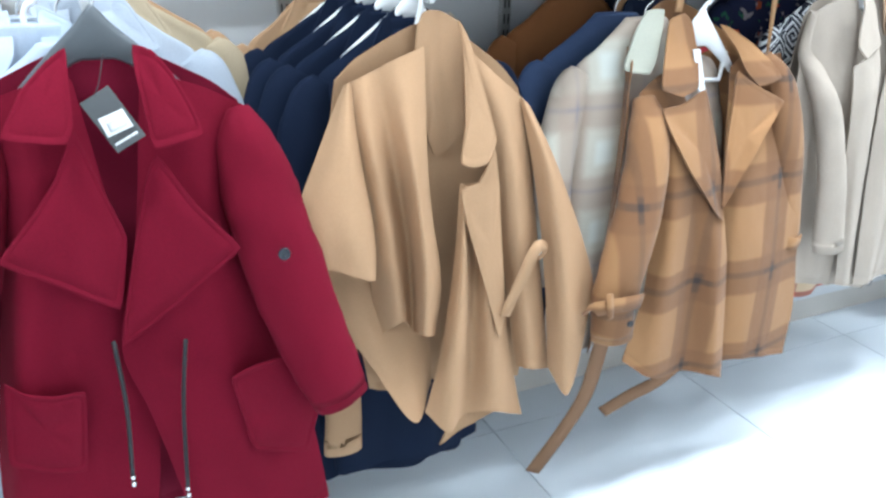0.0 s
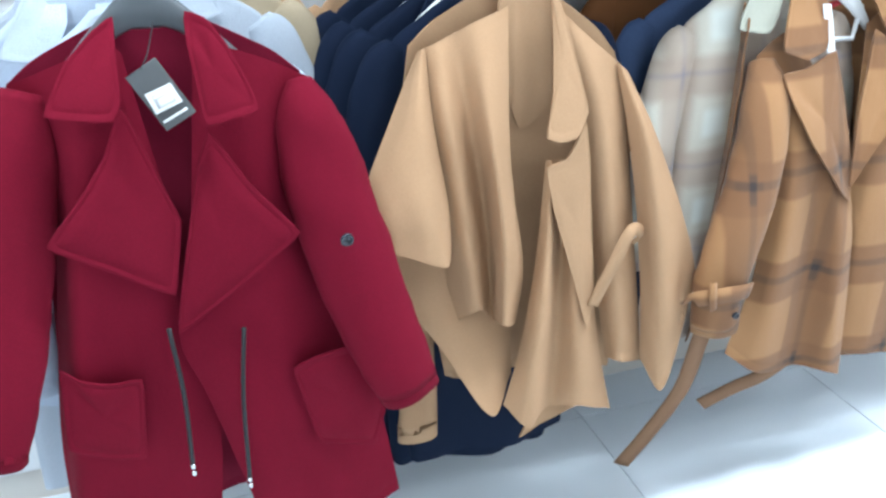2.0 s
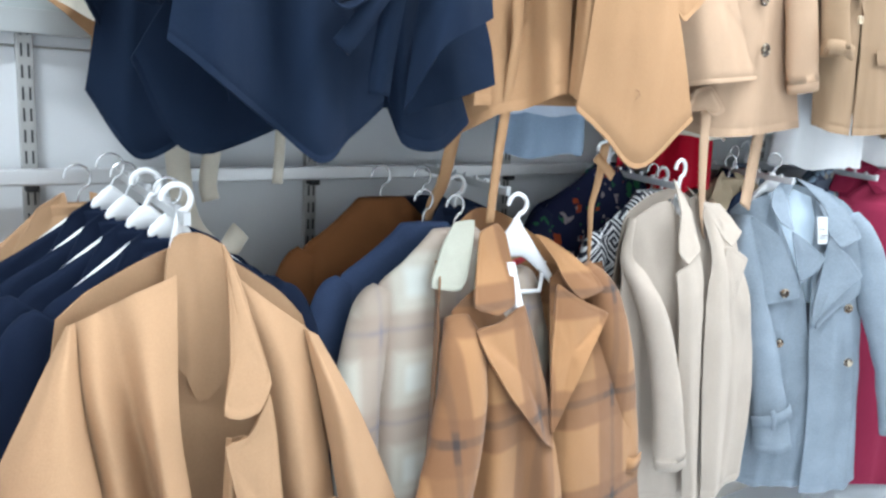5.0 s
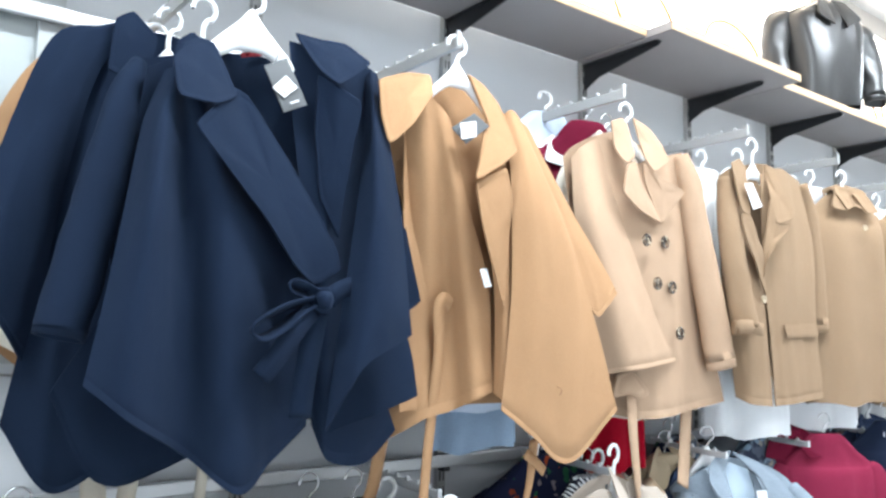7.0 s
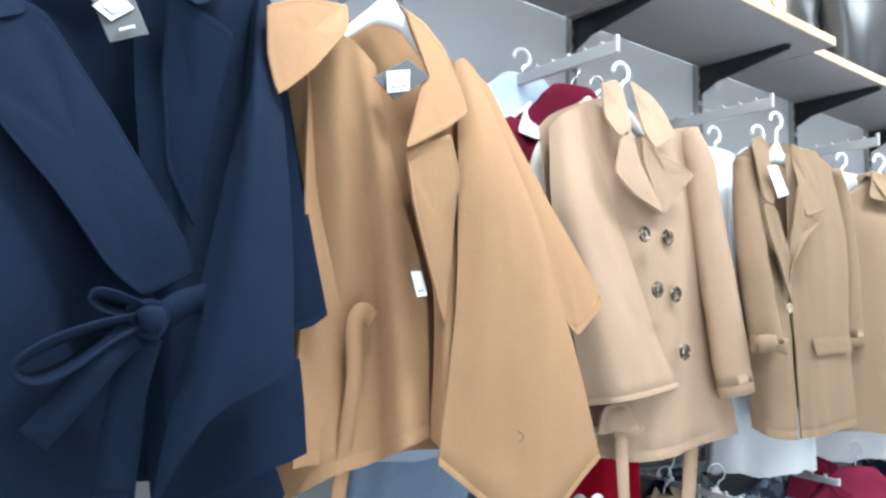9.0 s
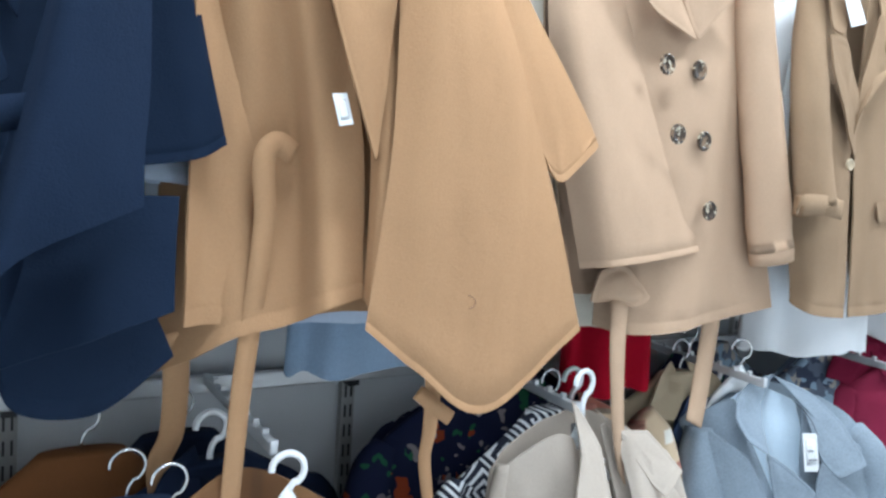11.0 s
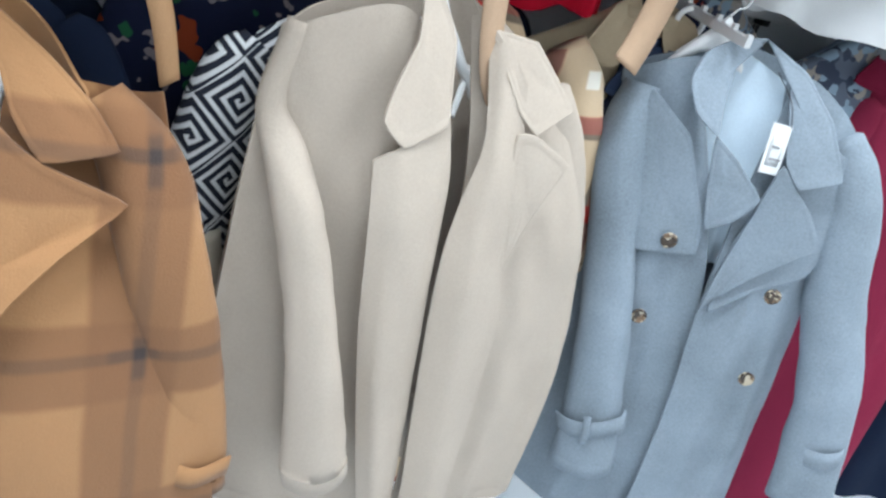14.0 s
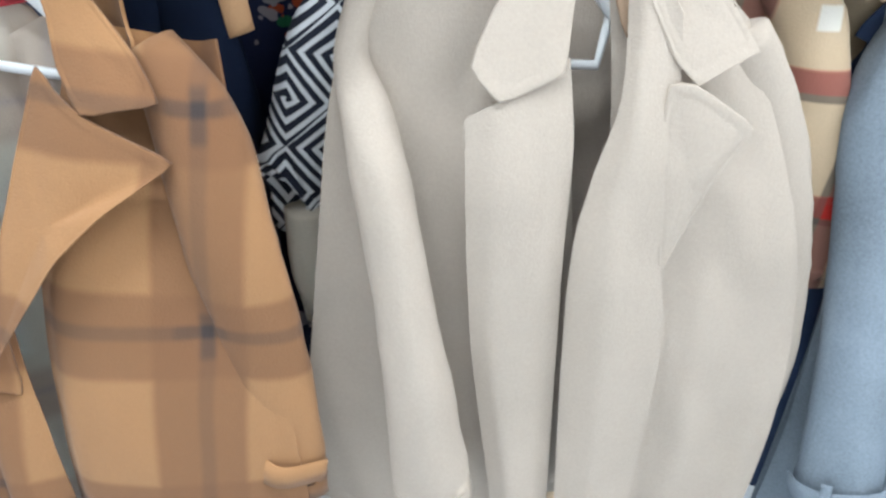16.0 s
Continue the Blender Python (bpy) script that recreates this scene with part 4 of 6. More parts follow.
# oatmeal blazer coat
hanger(2.04, 1.515, 1.395, WHITE_PLASTIC, 0.17, 8, bar=True)
thing("oatmeal_coat", 2.05, 1.505, 1.30, "pale oatmeal wool coat with notched lapels, hanging open", "coat", "coats at the front of the lower racks")
back_sheet([(1.85, 1.24), (1.83, 1.0), (1.82, 0.75), (1.82, 0.50)], [(2.25, 1.215), (2.33, 1.0), (2.39, 0.75), (2.42, 0.44)], (2.045, 1.315), OATMEAL)
patch("front_panel", [[(1.848, 1.238, 0.01), (1.824, 1.10, -0.015), (1.815, 0.93, -0.02), (1.808, 0.75, -0.02), (1.80, 0.52, -0.02)],
                      [(1.89, 1.26, 0.0), (1.885, 1.08, -0.03), (1.885, 0.90, -0.035), (1.895, 0.70, -0.035), (1.905, 0.49, -0.035)],
                      [(1.95, 1.285, -0.005), (1.965, 1.05, -0.035), (1.985, 0.85, -0.04), (2.01, 0.66, -0.04), (2.03, 0.465, -0.04)],
                      [(1.985, 1.29, -0.005), (2.015, 1.05, -0.05), (2.045, 0.85, -0.06), (2.07, 0.66, -0.06), (2.09, 0.455, -0.06)],
                      [(2.01, 1.28, 0.0), (2.085, 1.05, -0.04), (2.110, 0.88, -0.04), (2.125, 0.70, -0.045), (2.145, 0.45, -0.045)]], OATMEAL, ease=0.004)
patch("front_panel", [[(2.085, 1.29, 0.0), (2.12, 1.1, -0.03), (2.13, 0.9, -0.05), (2.14, 0.7, -0.06), (2.155, 0.44, -0.06)],
                      [(2.11, 1.30, -0.005), (2.165, 1.08, -0.05), (2.19, 0.9, -0.075), (2.20, 0.7, -0.08), (2.21, 0.435, -0.08)],
                      [(2.17, 1.265, -0.005), (2.245, 1.08, -0.05), (2.285, 0.9, -0.055), (2.305, 0.7, -0.055), (2.31, 0.432, -0.05)],
                      [(2.248, 1.218, 0.01), (2.325, 1.06, -0.02), (2.385, 0.9, -0.03), (2.41, 0.7, -0.03), (2.41, 0.44, -0.02)]], OATMEAL, fold=(0.006, 1.5, 1))
limb("sleeve", [(1.862, 1.252, 0.0, 0.012, 0.010), (1.845, 1.154, -0.01, 0.018, 0.016), (1.867, 1.095, -0.04, 0.026, 0.032), (1.890, 1.021, -0.072, 0.030, 0.040), (1.923, 0.890, -0.095, 0.033, 0.042), (1.950, 0.763, -0.105, 0.040, 0.042), (1.979, 0.614, -0.11, 0.048, 0.040)], OATMEAL, seed=5.0, wrinkle=0.03)
limb("sleeve", [(2.240, 1.205, 0.01, 0.03, 0.025), (2.305, 1.09, 0.02, 0.045, 0.035), (2.362, 0.92, 0.025, 0.05, 0.036), (2.392, 0.75, 0.03, 0.05, 0.036), (2.385, 0.56, 0.03, 0.05, 0.036)], OATMEAL, seed=6.0)
flap("collar", [(2.004, 1.350, 0.0), (2.000, 1.263, -0.04), (1.978, 1.216, -0.06), (1.961, 1.168, -0.078), (1.995, 1.136, -0.086), (2.023, 1.151, -0.08), (2.056, 1.168, -0.072), (2.057, 1.213, -0.05), (2.058, 1.266, -0.025), (2.028, 1.32, -0.005)], OATMEAL, puff=0.006)
patch("lapel", [[(1.964, 1.116, -0.075), (1.973, 1.032, -0.084), (1.987, 0.927, -0.088), (2.008, 0.804, -0.088), (2.082, 0.47, -0.084)], [(1.997, 1.140, -0.078), (2.006, 1.050, -0.1), (2.019, 0.938, -0.104), (2.035, 0.816, -0.104), (2.105, 0.47, -0.1)],
                [(2.031, 1.160, -0.068), (2.048, 1.068, -0.09), (2.058, 0.948, -0.096), (2.068, 0.807, -0.098), (2.125, 0.47, -0.092)], [(2.060, 1.180, -0.056), (2.076, 1.095, -0.072), (2.086, 0.975, -0.076), (2.104, 0.808, -0.08), (2.142, 0.47, -0.08)]], OATMEAL, thick=0.005, **FREE)
patch("lapel", [[(2.107, 1.276, -0.012), (2.116, 1.150, -0.062), (2.100, 1.052, -0.072), (2.098, 0.918, -0.08), (2.155, 0.46, -0.086)], [(2.124, 1.282, -0.022), (2.135, 1.139, -0.08), (2.129, 1.043, -0.095), (2.141, 0.901, -0.105), (2.192, 0.46, -0.108)],
                [(2.160, 1.231, -0.048), (2.179, 1.103, -0.075), (2.192, 0.972, -0.084), (2.219, 0.846, -0.088), (2.236, 0.46, -0.09)]], OATMEAL, thick=0.005, **FREE)
flap("lapel_tip", [(2.156, 1.169, -0.068), (2.182, 1.172, -0.074), (2.251, 1.135, -0.08), (2.223, 1.078, -0.084), (2.209, 1.023, -0.084), (2.191, 0.956, -0.086), (2.161, 1.084, -0.084)], OATMEAL, puff=0.008)
flap("collar", [(2.063, 1.325, 0.0), (2.114, 1.285, -0.018), (2.173, 1.280, -0.025), (2.209, 1.241, -0.042), (2.241, 1.204, -0.056), (2.211, 1.186, -0.066), (2.185, 1.168, -0.072), (2.160, 1.189, -0.062), (2.132, 1.233, -0.045), (2.115, 1.268, -0.022)], OATMEAL, puff=0.002, thick=0.003)
flap("maker_label", [(2.035, 1.285, 0.045), (2.06, 1.288, 0.045), (2.06, 1.19, 0.05), (2.045, 1.19, 0.05)], CARD_DARK, "dark woven neck label", 0.0005, 0.001, groove=0)

# blue-grey trench
B_YAW = -28
hanger(2.585, 1.600, 1.405, WHITE_PLASTIC, 0.19, B_YAW, 0.118, hook_mat=WIRE, wide=0.018)
thing("trench_coat", 2.652, 1.518, 1.30, "blue-grey suede trench coat with storm flaps and horn buttons", "coat", "coats at the front of the lower racks", B_YAW, True)
back_sheet([(-0.235, 1.225), (-0.20, 1.0), (-0.17, 0.75), (-0.16, 0.36)], [(0.165, 1.235), (0.21, 1.0), (0.25, 0.75), (0.30, 0.36)], (-0.06, 1.31), SUEDE)
patch("lining", [[(-0.13, 1.265, 0.02), (-0.09, 1.1, 0.0), (-0.02, 0.95, -0.02)], [(-0.06, 1.30, 0.045), (0.0, 1.12, 0.02), (0.02, 0.95, -0.02)], [(0.03, 1.275, 0.02), (0.07, 1.1, 0.0), (0.06, 0.95, -0.02)]], PALE_BLUE, "pale blue lining")
patch("front_panel", [[(-0.235, 1.225, 0.01), (-0.20, 1.0, -0.01), (-0.175, 0.8, -0.005), (-0.16, 0.6, 0), (-0.16, 0.36, 0)],
                      [(-0.17, 1.265, -0.005), (-0.12, 1.0, -0.045), (-0.10, 0.8, -0.05), (-0.08, 0.6, -0.05), (-0.07, 0.345, -0.05)],
                      [(-0.13, 1.28, -0.005), (-0.06, 1.05, -0.05), (-0.03, 0.85, -0.05), (-0.01, 0.65, -0.04), (0.0, 0.34, -0.04)],
                      [(-0.12, 1.27, 0.0), (-0.015, 1.03, -0.045), (0.035, 0.87, -0.045), (0.08, 0.65, -0.045), (0.09, 0.34, -0.045)]], SUEDE, fold=(0.006, 2, 0.4))
patch("front_panel", [[(0.035, 1.28, 0.0), (0.02, 1.05, -0.05), (0.028, 0.87, -0.07), (0.055, 0.66, -0.07), (0.075, 0.33, -0.07)],
                      [(0.06, 1.295, -0.005), (0.09, 1.05, -0.06), (0.11, 0.85, -0.075), (0.13, 0.66, -0.075), (0.15, 0.33, -0.07)],
                      [(0.12, 1.265, -0.005), (0.15, 1.05, -0.05), (0.18, 0.85, -0.05), (0.21, 0.66, -0.05), (0.23, 0.335, -0.045)],
                      [(0.165, 1.235, 0.01), (0.205, 1.0, -0.01), (0.235, 0.8, -0.01), (0.26, 0.6, 0), (0.295, 0.35, 0)]], SUEDE, fold=(0.006, 2, 1.4))
limb("sleeve", [(-0.200, 1.215, -0.004, 0.028, 0.03), (-0.200, 1.12, -0.02, 0.040, 0.042), (-0.152, 0.93, -0.05, 0.042, 0.042), (-0.105, 0.75, -0.08, 0.047, 0.042), (-0.058, 0.50, -0.10, 0.058, 0.043)], SUEDE, seed=7.0)
limb("sleeve", [(0.145, 1.222, -0.004, 0.03, 0.03), (0.20, 1.13, -0.02, 0.048, 0.045), (0.255, 0.95, -0.04, 0.052, 0.045), (0.32, 0.78, -0.06, 0.056, 0.045), (0.37, 0.55, -0.075, 0.060, 0.044)], SUEDE, seed=8.0)
ribbon("cuff_strap", [(-0.138, 0.590, -0.096), (-0.115, 0.600, -0.128), (-0.075, 0.614, -0.136), (-0.030, 0.628, -0.118), (-0.018, 0.632, -0.096)], 0.038, SUEDE, thick=0.004)
ribbon("cuff_loop", [(-0.098, 0.640, -0.136), (-0.092, 0.61, -0.140), (-0.088, 0.58, -0.136)], 0.014, SUEDE)
ribbon("cuff_strap", [(0.302, 0.652, -0.075), (0.32, 0.658, -0.100), (0.35, 0.664, -0.112), (0.385, 0.672, -0.100), (0.402, 0.676, -0.075)], 0.038, SUEDE, thick=0.004)
flap("storm_flap", [(-0.19, 1.22, -0.03), (-0.11, 1.17, -0.062), (-0.03, 1.03, -0.066), (-0.018, 0.972, -0.066), (-0.11, 0.956, -0.068), (-0.165, 0.95, -0.05)], SUEDE, puff=0.004)
flap("storm_flap", [(0.07, 1.22, -0.05), (0.15, 1.20, -0.04), (0.19, 1.03, -0.05), (0.178, 0.985, -0.058), (0.10, 0.945, -0.078), (0.035, 0.88, -0.082), (0.03, 1.02, -0.066)], SUEDE, puff=0.005)
flap("collar", [(-0.026, 1.335, 0.02), (-0.088, 1.320, 0), (-0.133, 1.294, -0.035), (-0.145, 1.251, -0.058), (-0.120, 1.207, -0.072), (-0.070, 1.178, -0.076), (-0.073, 1.229, -0.04), (-0.071, 1.298, -0.004)], SUEDE, puff=0.006)
flap("lapel", [(-0.075, 1.184, -0.068), (-0.025, 1.153, -0.076), (0.035, 1.105, -0.086), (0.010, 1.060, -0.084), (-0.030, 1.024, -0.078), (-0.052, 1.093, -0.072)], SUEDE, puff=0.004)
flap("collar", [(-0.036, 1.334, 0.02), (0.041, 1.304, -0.01), (0.102, 1.246, -0.045), (0.144, 1.168, -0.082), (0.111, 1.153, -0.086), (0.079, 1.136, -0.088), (0.049, 1.168, -0.07), (0.035, 1.223, -0.045), (0.022, 1.281, -0.012)], SUEDE, puff=0.006)
flap("lapel", [(0.046, 1.170, -0.07), (0.082, 1.133, -0.084), (0.112, 1.111, -0.088), (0.159, 1.053, -0.096), (0.128, 1.030, -0.096), (0.091, 0.988, -0.094), (0.035, 0.918, -0.088), (0.021, 0.880, -0.082), (0.023, 0.943, -0.076), (0.037, 1.075, -0.07)], SUEDE, puff=0.005)
for p in ((-0.077, 0.992, -0.076), (-0.066, 0.832, -0.064), (0.116, 0.957, -0.105), (0.155, 0.780, -0.088)):
    button(p, 0.0145, HORN)
swing_tag([(0.004, 1.226, -0.06), (0.036, 1.226, -0.06), (0.046, 1.146, -0.066), (0.014, 1.144, -0.066)], CARD_WHITE, None, [[(0.02, 1.170, -0.0675), (0.038, 1.171, -0.0675)], [(0.016, 1.19, -0.066), (0.030, 1.19, -0.066)]], [(0.026, 1.228, -0.08), (0.02, 1.26, -0.05), (0.0, 1.29, 0.0)])

# maroon knit
hung("knit_jumper", 3.25, 1.56, 1.335, MAROON, "plain maroon knitted long jumper on a white hanger", 0.37, 1.15, 0.72, -28, False, 0.05, "coats at the front of the lower racks")


# ---- coats at the front of the upper arms ----
hanger(0.985, 1.495, 2.315, WHITE_PLASTIC, 0.24, -4, 0.112, wide=0.026)
thing("wrap_jacket", 0.95, 1.485, 2.20, "navy wool wrap jacket with a tied bow belt", "jacket", "coats at the front of the upper racks")
back_sheet([(0.80, 2.12), (0.78, 1.9), (0.80, 1.7), (0.84, 1.50)], [(1.205, 2.15), (1.25, 1.9), (1.28, 1.7), (1.29, 1.50)], (0.975, 2.20), NAVY)
patch("front_panel", [[(0.825, 2.116, 0), (0.784, 2.013, -0.03), (0.746, 1.860, -0.0896), (0.712, 1.705, -0.128), (0.685, 1.585, -0.1536)],
                      [(0.837, 2.124, -0.012), (0.795, 1.995, -0.1024), (0.771, 1.845, -0.16), (0.753, 1.697, -0.1856), (0.737, 1.537, -0.1984)],
                      [(0.855, 2.139, -0.01), (0.850, 2.004, -0.0576), (0.856, 1.855, -0.0704), (0.848, 1.683, -0.096), (0.843, 1.477, -0.1216)],
                      [(0.873, 2.155, -0.01), (0.886, 1.986, -0.0768), (0.909, 1.836, -0.1152), (0.908, 1.666, -0.1408), (0.923, 1.412, -0.1536)],
                      [(0.893, 2.171, 0), (0.946, 1.936, -0.064), (1.018, 1.799, -0.0768), (1.020, 1.668, -0.0832), (1.009, 1.447, -0.0896)],
                      [(0.913, 2.181, 0.01), (0.998, 1.913, -0.0512), (1.090, 1.773, -0.064), (1.094, 1.648, -0.064), (1.088, 1.501, -0.064)]], NAVY, hem=0.012, **FREE)
patch("front_panel", [[(1.064, 2.231, 0.01), (1.065, 2.047, -0.02), (1.084, 1.827, -0.0448), (1.102, 1.627, -0.03), (1.119, 1.496, -0.03)],
                      [(1.150, 2.225, -0.01), (1.126, 2.030, -0.0448), (1.118, 1.829, -0.064), (1.132, 1.627, -0.0576), (1.145, 1.433, -0.0512)],
                      [(1.198, 2.222, -0.008), (1.173, 2.041, -0.025), (1.176, 1.836, -0.03), (1.196, 1.627, -0.03), (1.230, 1.424, -0.0448)],
                      [(1.250, 2.214, 0), (1.232, 2.042, -0.01), (1.234, 1.842, -0.012), (1.260, 1.626, -0.012), (1.318, 1.476, -0.012)]], NAVY, **FREE)
patch("sleeve_wing", [[(1.232, 2.193, -0.008), (1.197, 2.005, -0.0576), (1.142, 1.774, -0.1024), (1.105, 1.629, -0.128), (1.078, 1.500, -0.1472)],
                      [(1.240, 2.206, -0.015), (1.197, 1.973, -0.1152), (1.171, 1.794, -0.16), (1.145, 1.680, -0.1856), (1.124, 1.604, -0.192)],
                      [(1.263, 2.207, 0), (1.262, 2.000, -0.0704), (1.257, 1.802, -0.128), (1.248, 1.719, -0.1536), (1.246, 1.665, -0.1664)]], NAVY, hem=0.012, **FREE)
patch("lower_corner", [[(1.168, 1.670, -0.02), (1.143, 1.576, -0.0768), (1.113, 1.490, -0.1024)], [(1.231, 1.671, -0.0448), (1.215, 1.586, -0.096), (1.199, 1.521, -0.1216)], [(1.306, 1.673, -0.064), (1.294, 1.618, -0.1024), (1.288, 1.552, -0.128)]], NAVY, **FREE)
patch("sleeve_wing", [[(1.224, 2.202, 0.01), (1.231, 1.984, 0), (1.241, 1.843, -0.012), (1.267, 1.704, -0.02)], [(1.260, 2.208, 0.005), (1.295, 1.991, -0.01), (1.320, 1.849, -0.02), (1.334, 1.717, -0.03)], [(1.274, 2.207, 0.014), (1.320, 1.996, 0.005), (1.345, 1.851, -0.012), (1.371, 1.737, -0.022)]], NAVY, hem=0.012, **FREE)
flap("collar", [(0.886, 2.194, 0.004), (0.853, 2.165, -0.02), (0.818, 2.121, -0.0576), (0.817, 2.045, -0.1024), (0.878, 2.040, -0.1126), (0.925, 2.070, -0.0845), (0.916, 2.132, -0.0448), (0.909, 2.185, -0.004)], NAVY, puff=0.006)
flap("lapel", [(0.883, 2.046, -0.0998), (0.840, 2.001, -0.1203), (0.863, 1.967, -0.128), (0.961, 1.859, -0.1306), (1.025, 1.776, -0.128), (1.065, 1.747, -0.1178), (1.133, 1.780, -0.1024), (1.121, 1.820, -0.0998), (1.021, 1.974, -0.0896), (0.945, 2.080, -0.0768), (0.923, 2.090, -0.0717)], NAVY, puff=0.008)
flap("collar", [(1.072, 2.251, 0.004), (1.120, 2.243, -0.014), (1.170, 2.241, -0.03), (1.201, 2.195, -0.0768), (1.160, 2.159, -0.0922), (1.115, 2.126, -0.0998), (1.091, 2.153, -0.0768), (1.081, 2.204, -0.03)], NAVY, puff=0.010)
flap("lapel", [(1.091, 2.154, -0.064), (1.120, 2.127, -0.0922), (1.171, 2.108, -0.0973), (1.156, 2.015, -0.0896), (1.144, 1.905, -0.0794), (1.140, 1.840, -0.0742), (1.103, 1.914, -0.064), (1.090, 2.044, -0.0589)], NAVY, puff=0.006)
flap("maker_label", [(0.978, 2.194, 0.035), (1.033, 2.214, 0.035), (1.033, 2.203, 0.035), (0.978, 2.185, 0.035)], RED_LABEL, "red woven label", 0.0005, 0.001, groove=0)
flap("belt_knot", [(1.035, 1.735, -0.1434), (1.047, 1.745, -0.151), (1.085, 1.745, -0.1472), (1.092, 1.721, -0.1472), (1.076, 1.695, -0.1536), (1.049, 1.702, -0.151)], NAVY, puff=0.05)
ribbon("belt_loop", [(1.061, 1.723, -0.1382), (1.002, 1.710, -0.1562), (0.952, 1.691, -0.1728), (0.925, 1.669, -0.1766), (0.944, 1.656, -0.1728), (0.981, 1.671, -0.1638), (1.021, 1.699, -0.151), (1.059, 1.718, -0.1382)], 0.03, NAVY, twist=0.4, turn=62)
ribbon("belt_loop", [(1.056, 1.733, -0.1382), (1.024, 1.744, -0.1472), (1.003, 1.746, -0.151), (1.012, 1.735, -0.1459), (1.054, 1.726, -0.1382)], 0.03, NAVY, turn=62)
ribbon("belt_tail", [(1.054, 1.708, -0.1408), (1.017, 1.678, -0.16), (0.980, 1.630, -0.1638), (0.950, 1.593, -0.16)], 0.036, NAVY)
ribbon("belt_tail", [(1.066, 1.703, -0.1344), (1.051, 1.649, -0.1408), (1.043, 1.581, -0.1344), (1.040, 1.523, -0.128)], 0.042, NAVY)
ribbon("belt", [(1.084, 1.724, -0.1382), (1.111, 1.742, -0.1344), (1.186, 1.762, -0.0896)], 0.034, NAVY)
swing_tag([(0.986, 2.148, -0.05), (1.031, 2.174, -0.05), (1.068, 2.087, -0.066), (1.021, 2.063, -0.066)], CARD_DARK, [(0.999, 2.107, -0.061), (1.026, 2.136, -0.059), (1.048, 2.116, -0.064), (1.021, 2.091, -0.066)], [[(1.030, 2.081, -0.07), (1.049, 2.091, -0.069)]], [(1.008, 2.160, -0.05), (1.027, 2.185, -0.02), (1.050, 2.214, 0.03)])

for y0, o, lab in ((1.575, (0.0, 0.0), "navy wool cape jacket hung behind another"), (1.67, (-0.085, 0.05), "navy wool cape jacket at the back of the arm")):
    dx, dz = o
    hanger(0.93 + dx * 0.4, y0 + 0.02, 2.315, WHITE_PLASTIC, 0.22)
    thing("wrap_jacket", 0.93 + dx, y0, 2.20, lab, "jacket", "coats at the front of the upper racks", 0, True)
    Root.ox = 0.93
    back_sheet([(0.79, 2.15 + dz), (0.77, 1.9), (0.80, 1.7), (0.84, 1.48)], [(1.19, 2.15), (1.22, 1.9), (1.25, 1.7), (1.28, 1.50)], (0.95, 2.22 + dz), NAVY)
    if dz == 0:
        limb("sleeve", [(0.803, 2.147, -0.005, 0.014, 0.020), (0.780, 2.078, -0.03, 0.028, 0.035), (0.752, 1.954, -0.06, 0.038, 0.045), (0.722, 1.821, -0.085, 0.040, 0.050), (0.696, 1.716, -0.1, 0.040, 0.050), (0.682, 1.651, -0.105, 0.037, 0.048)], NAVY, seed=2.7)
        patch("front_panel", [[(0.87, 2.18 + dz, 0.0), (0.82, 2.0, -0.01), (0.79, 1.75, -0.01), (0.69 + dx * 0.1, 1.56, -0.02)], [(0.93, 2.18, -0.01), (0.90, 1.95, -0.04), (0.87, 1.7, -0.04), (0.78, 1.41, -0.04)], [(1.0, 2.15, -0.01), (0.98, 1.95, -0.04), (0.98, 1.7, -0.04), (0.98, 1.47, -0.04)]], NAVY, hem=0.012)
    else:
        patch("sleeve_wing", [[(0.86, 2.245, 0.0), (0.763, 2.192, 0.0), (0.683, 1.95, -0.03), (0.644, 1.82, -0.05), (0.632, 1.768, -0.05)], [(0.88, 2.25, -0.01), (0.80, 2.17, -0.025), (0.74, 1.95, -0.06), (0.705, 1.79, -0.075), (0.690, 1.69, -0.08)], [(0.90, 2.25, -0.01), (0.84, 2.13, -0.02), (0.80, 1.95, -0.035), (0.77, 1.75, -0.045), (0.745, 1.612, -0.05)]], NAVY, hem=0.012, flat=1.0)
        patch("front_panel", [[(0.87, 2.23, 0.0), (0.80, 2.0, -0.01), (0.765, 1.75, -0.02), (0.722, 1.505, -0.03)], [(0.90, 2.21, -0.01), (0.85, 1.95, -0.03), (0.82, 1.7, -0.04), (0.796, 1.393, -0.05)], [(0.94, 2.18, -0.01), (0.92, 1.95, -0.04), (0.89, 1.7, -0.045), (0.885, 1.425, -0.05)], [(1.0, 2.15, -0.01), (0.98, 1.95, -0.04), (0.98, 1.7, -0.04), (0.985, 1.46, -0.04)]], NAVY, hem=0.012, flat=1.0)
    flap("collar", [(0.905, 2.235 + dz, 0.0), (0.865, 2.20 + dz, -0.03), (0.85, 2.14, -0.05), (0.92, 2.12, -0.06), (0.945, 2.18 + dz, -0.03)], NAVY, puff=0.006)

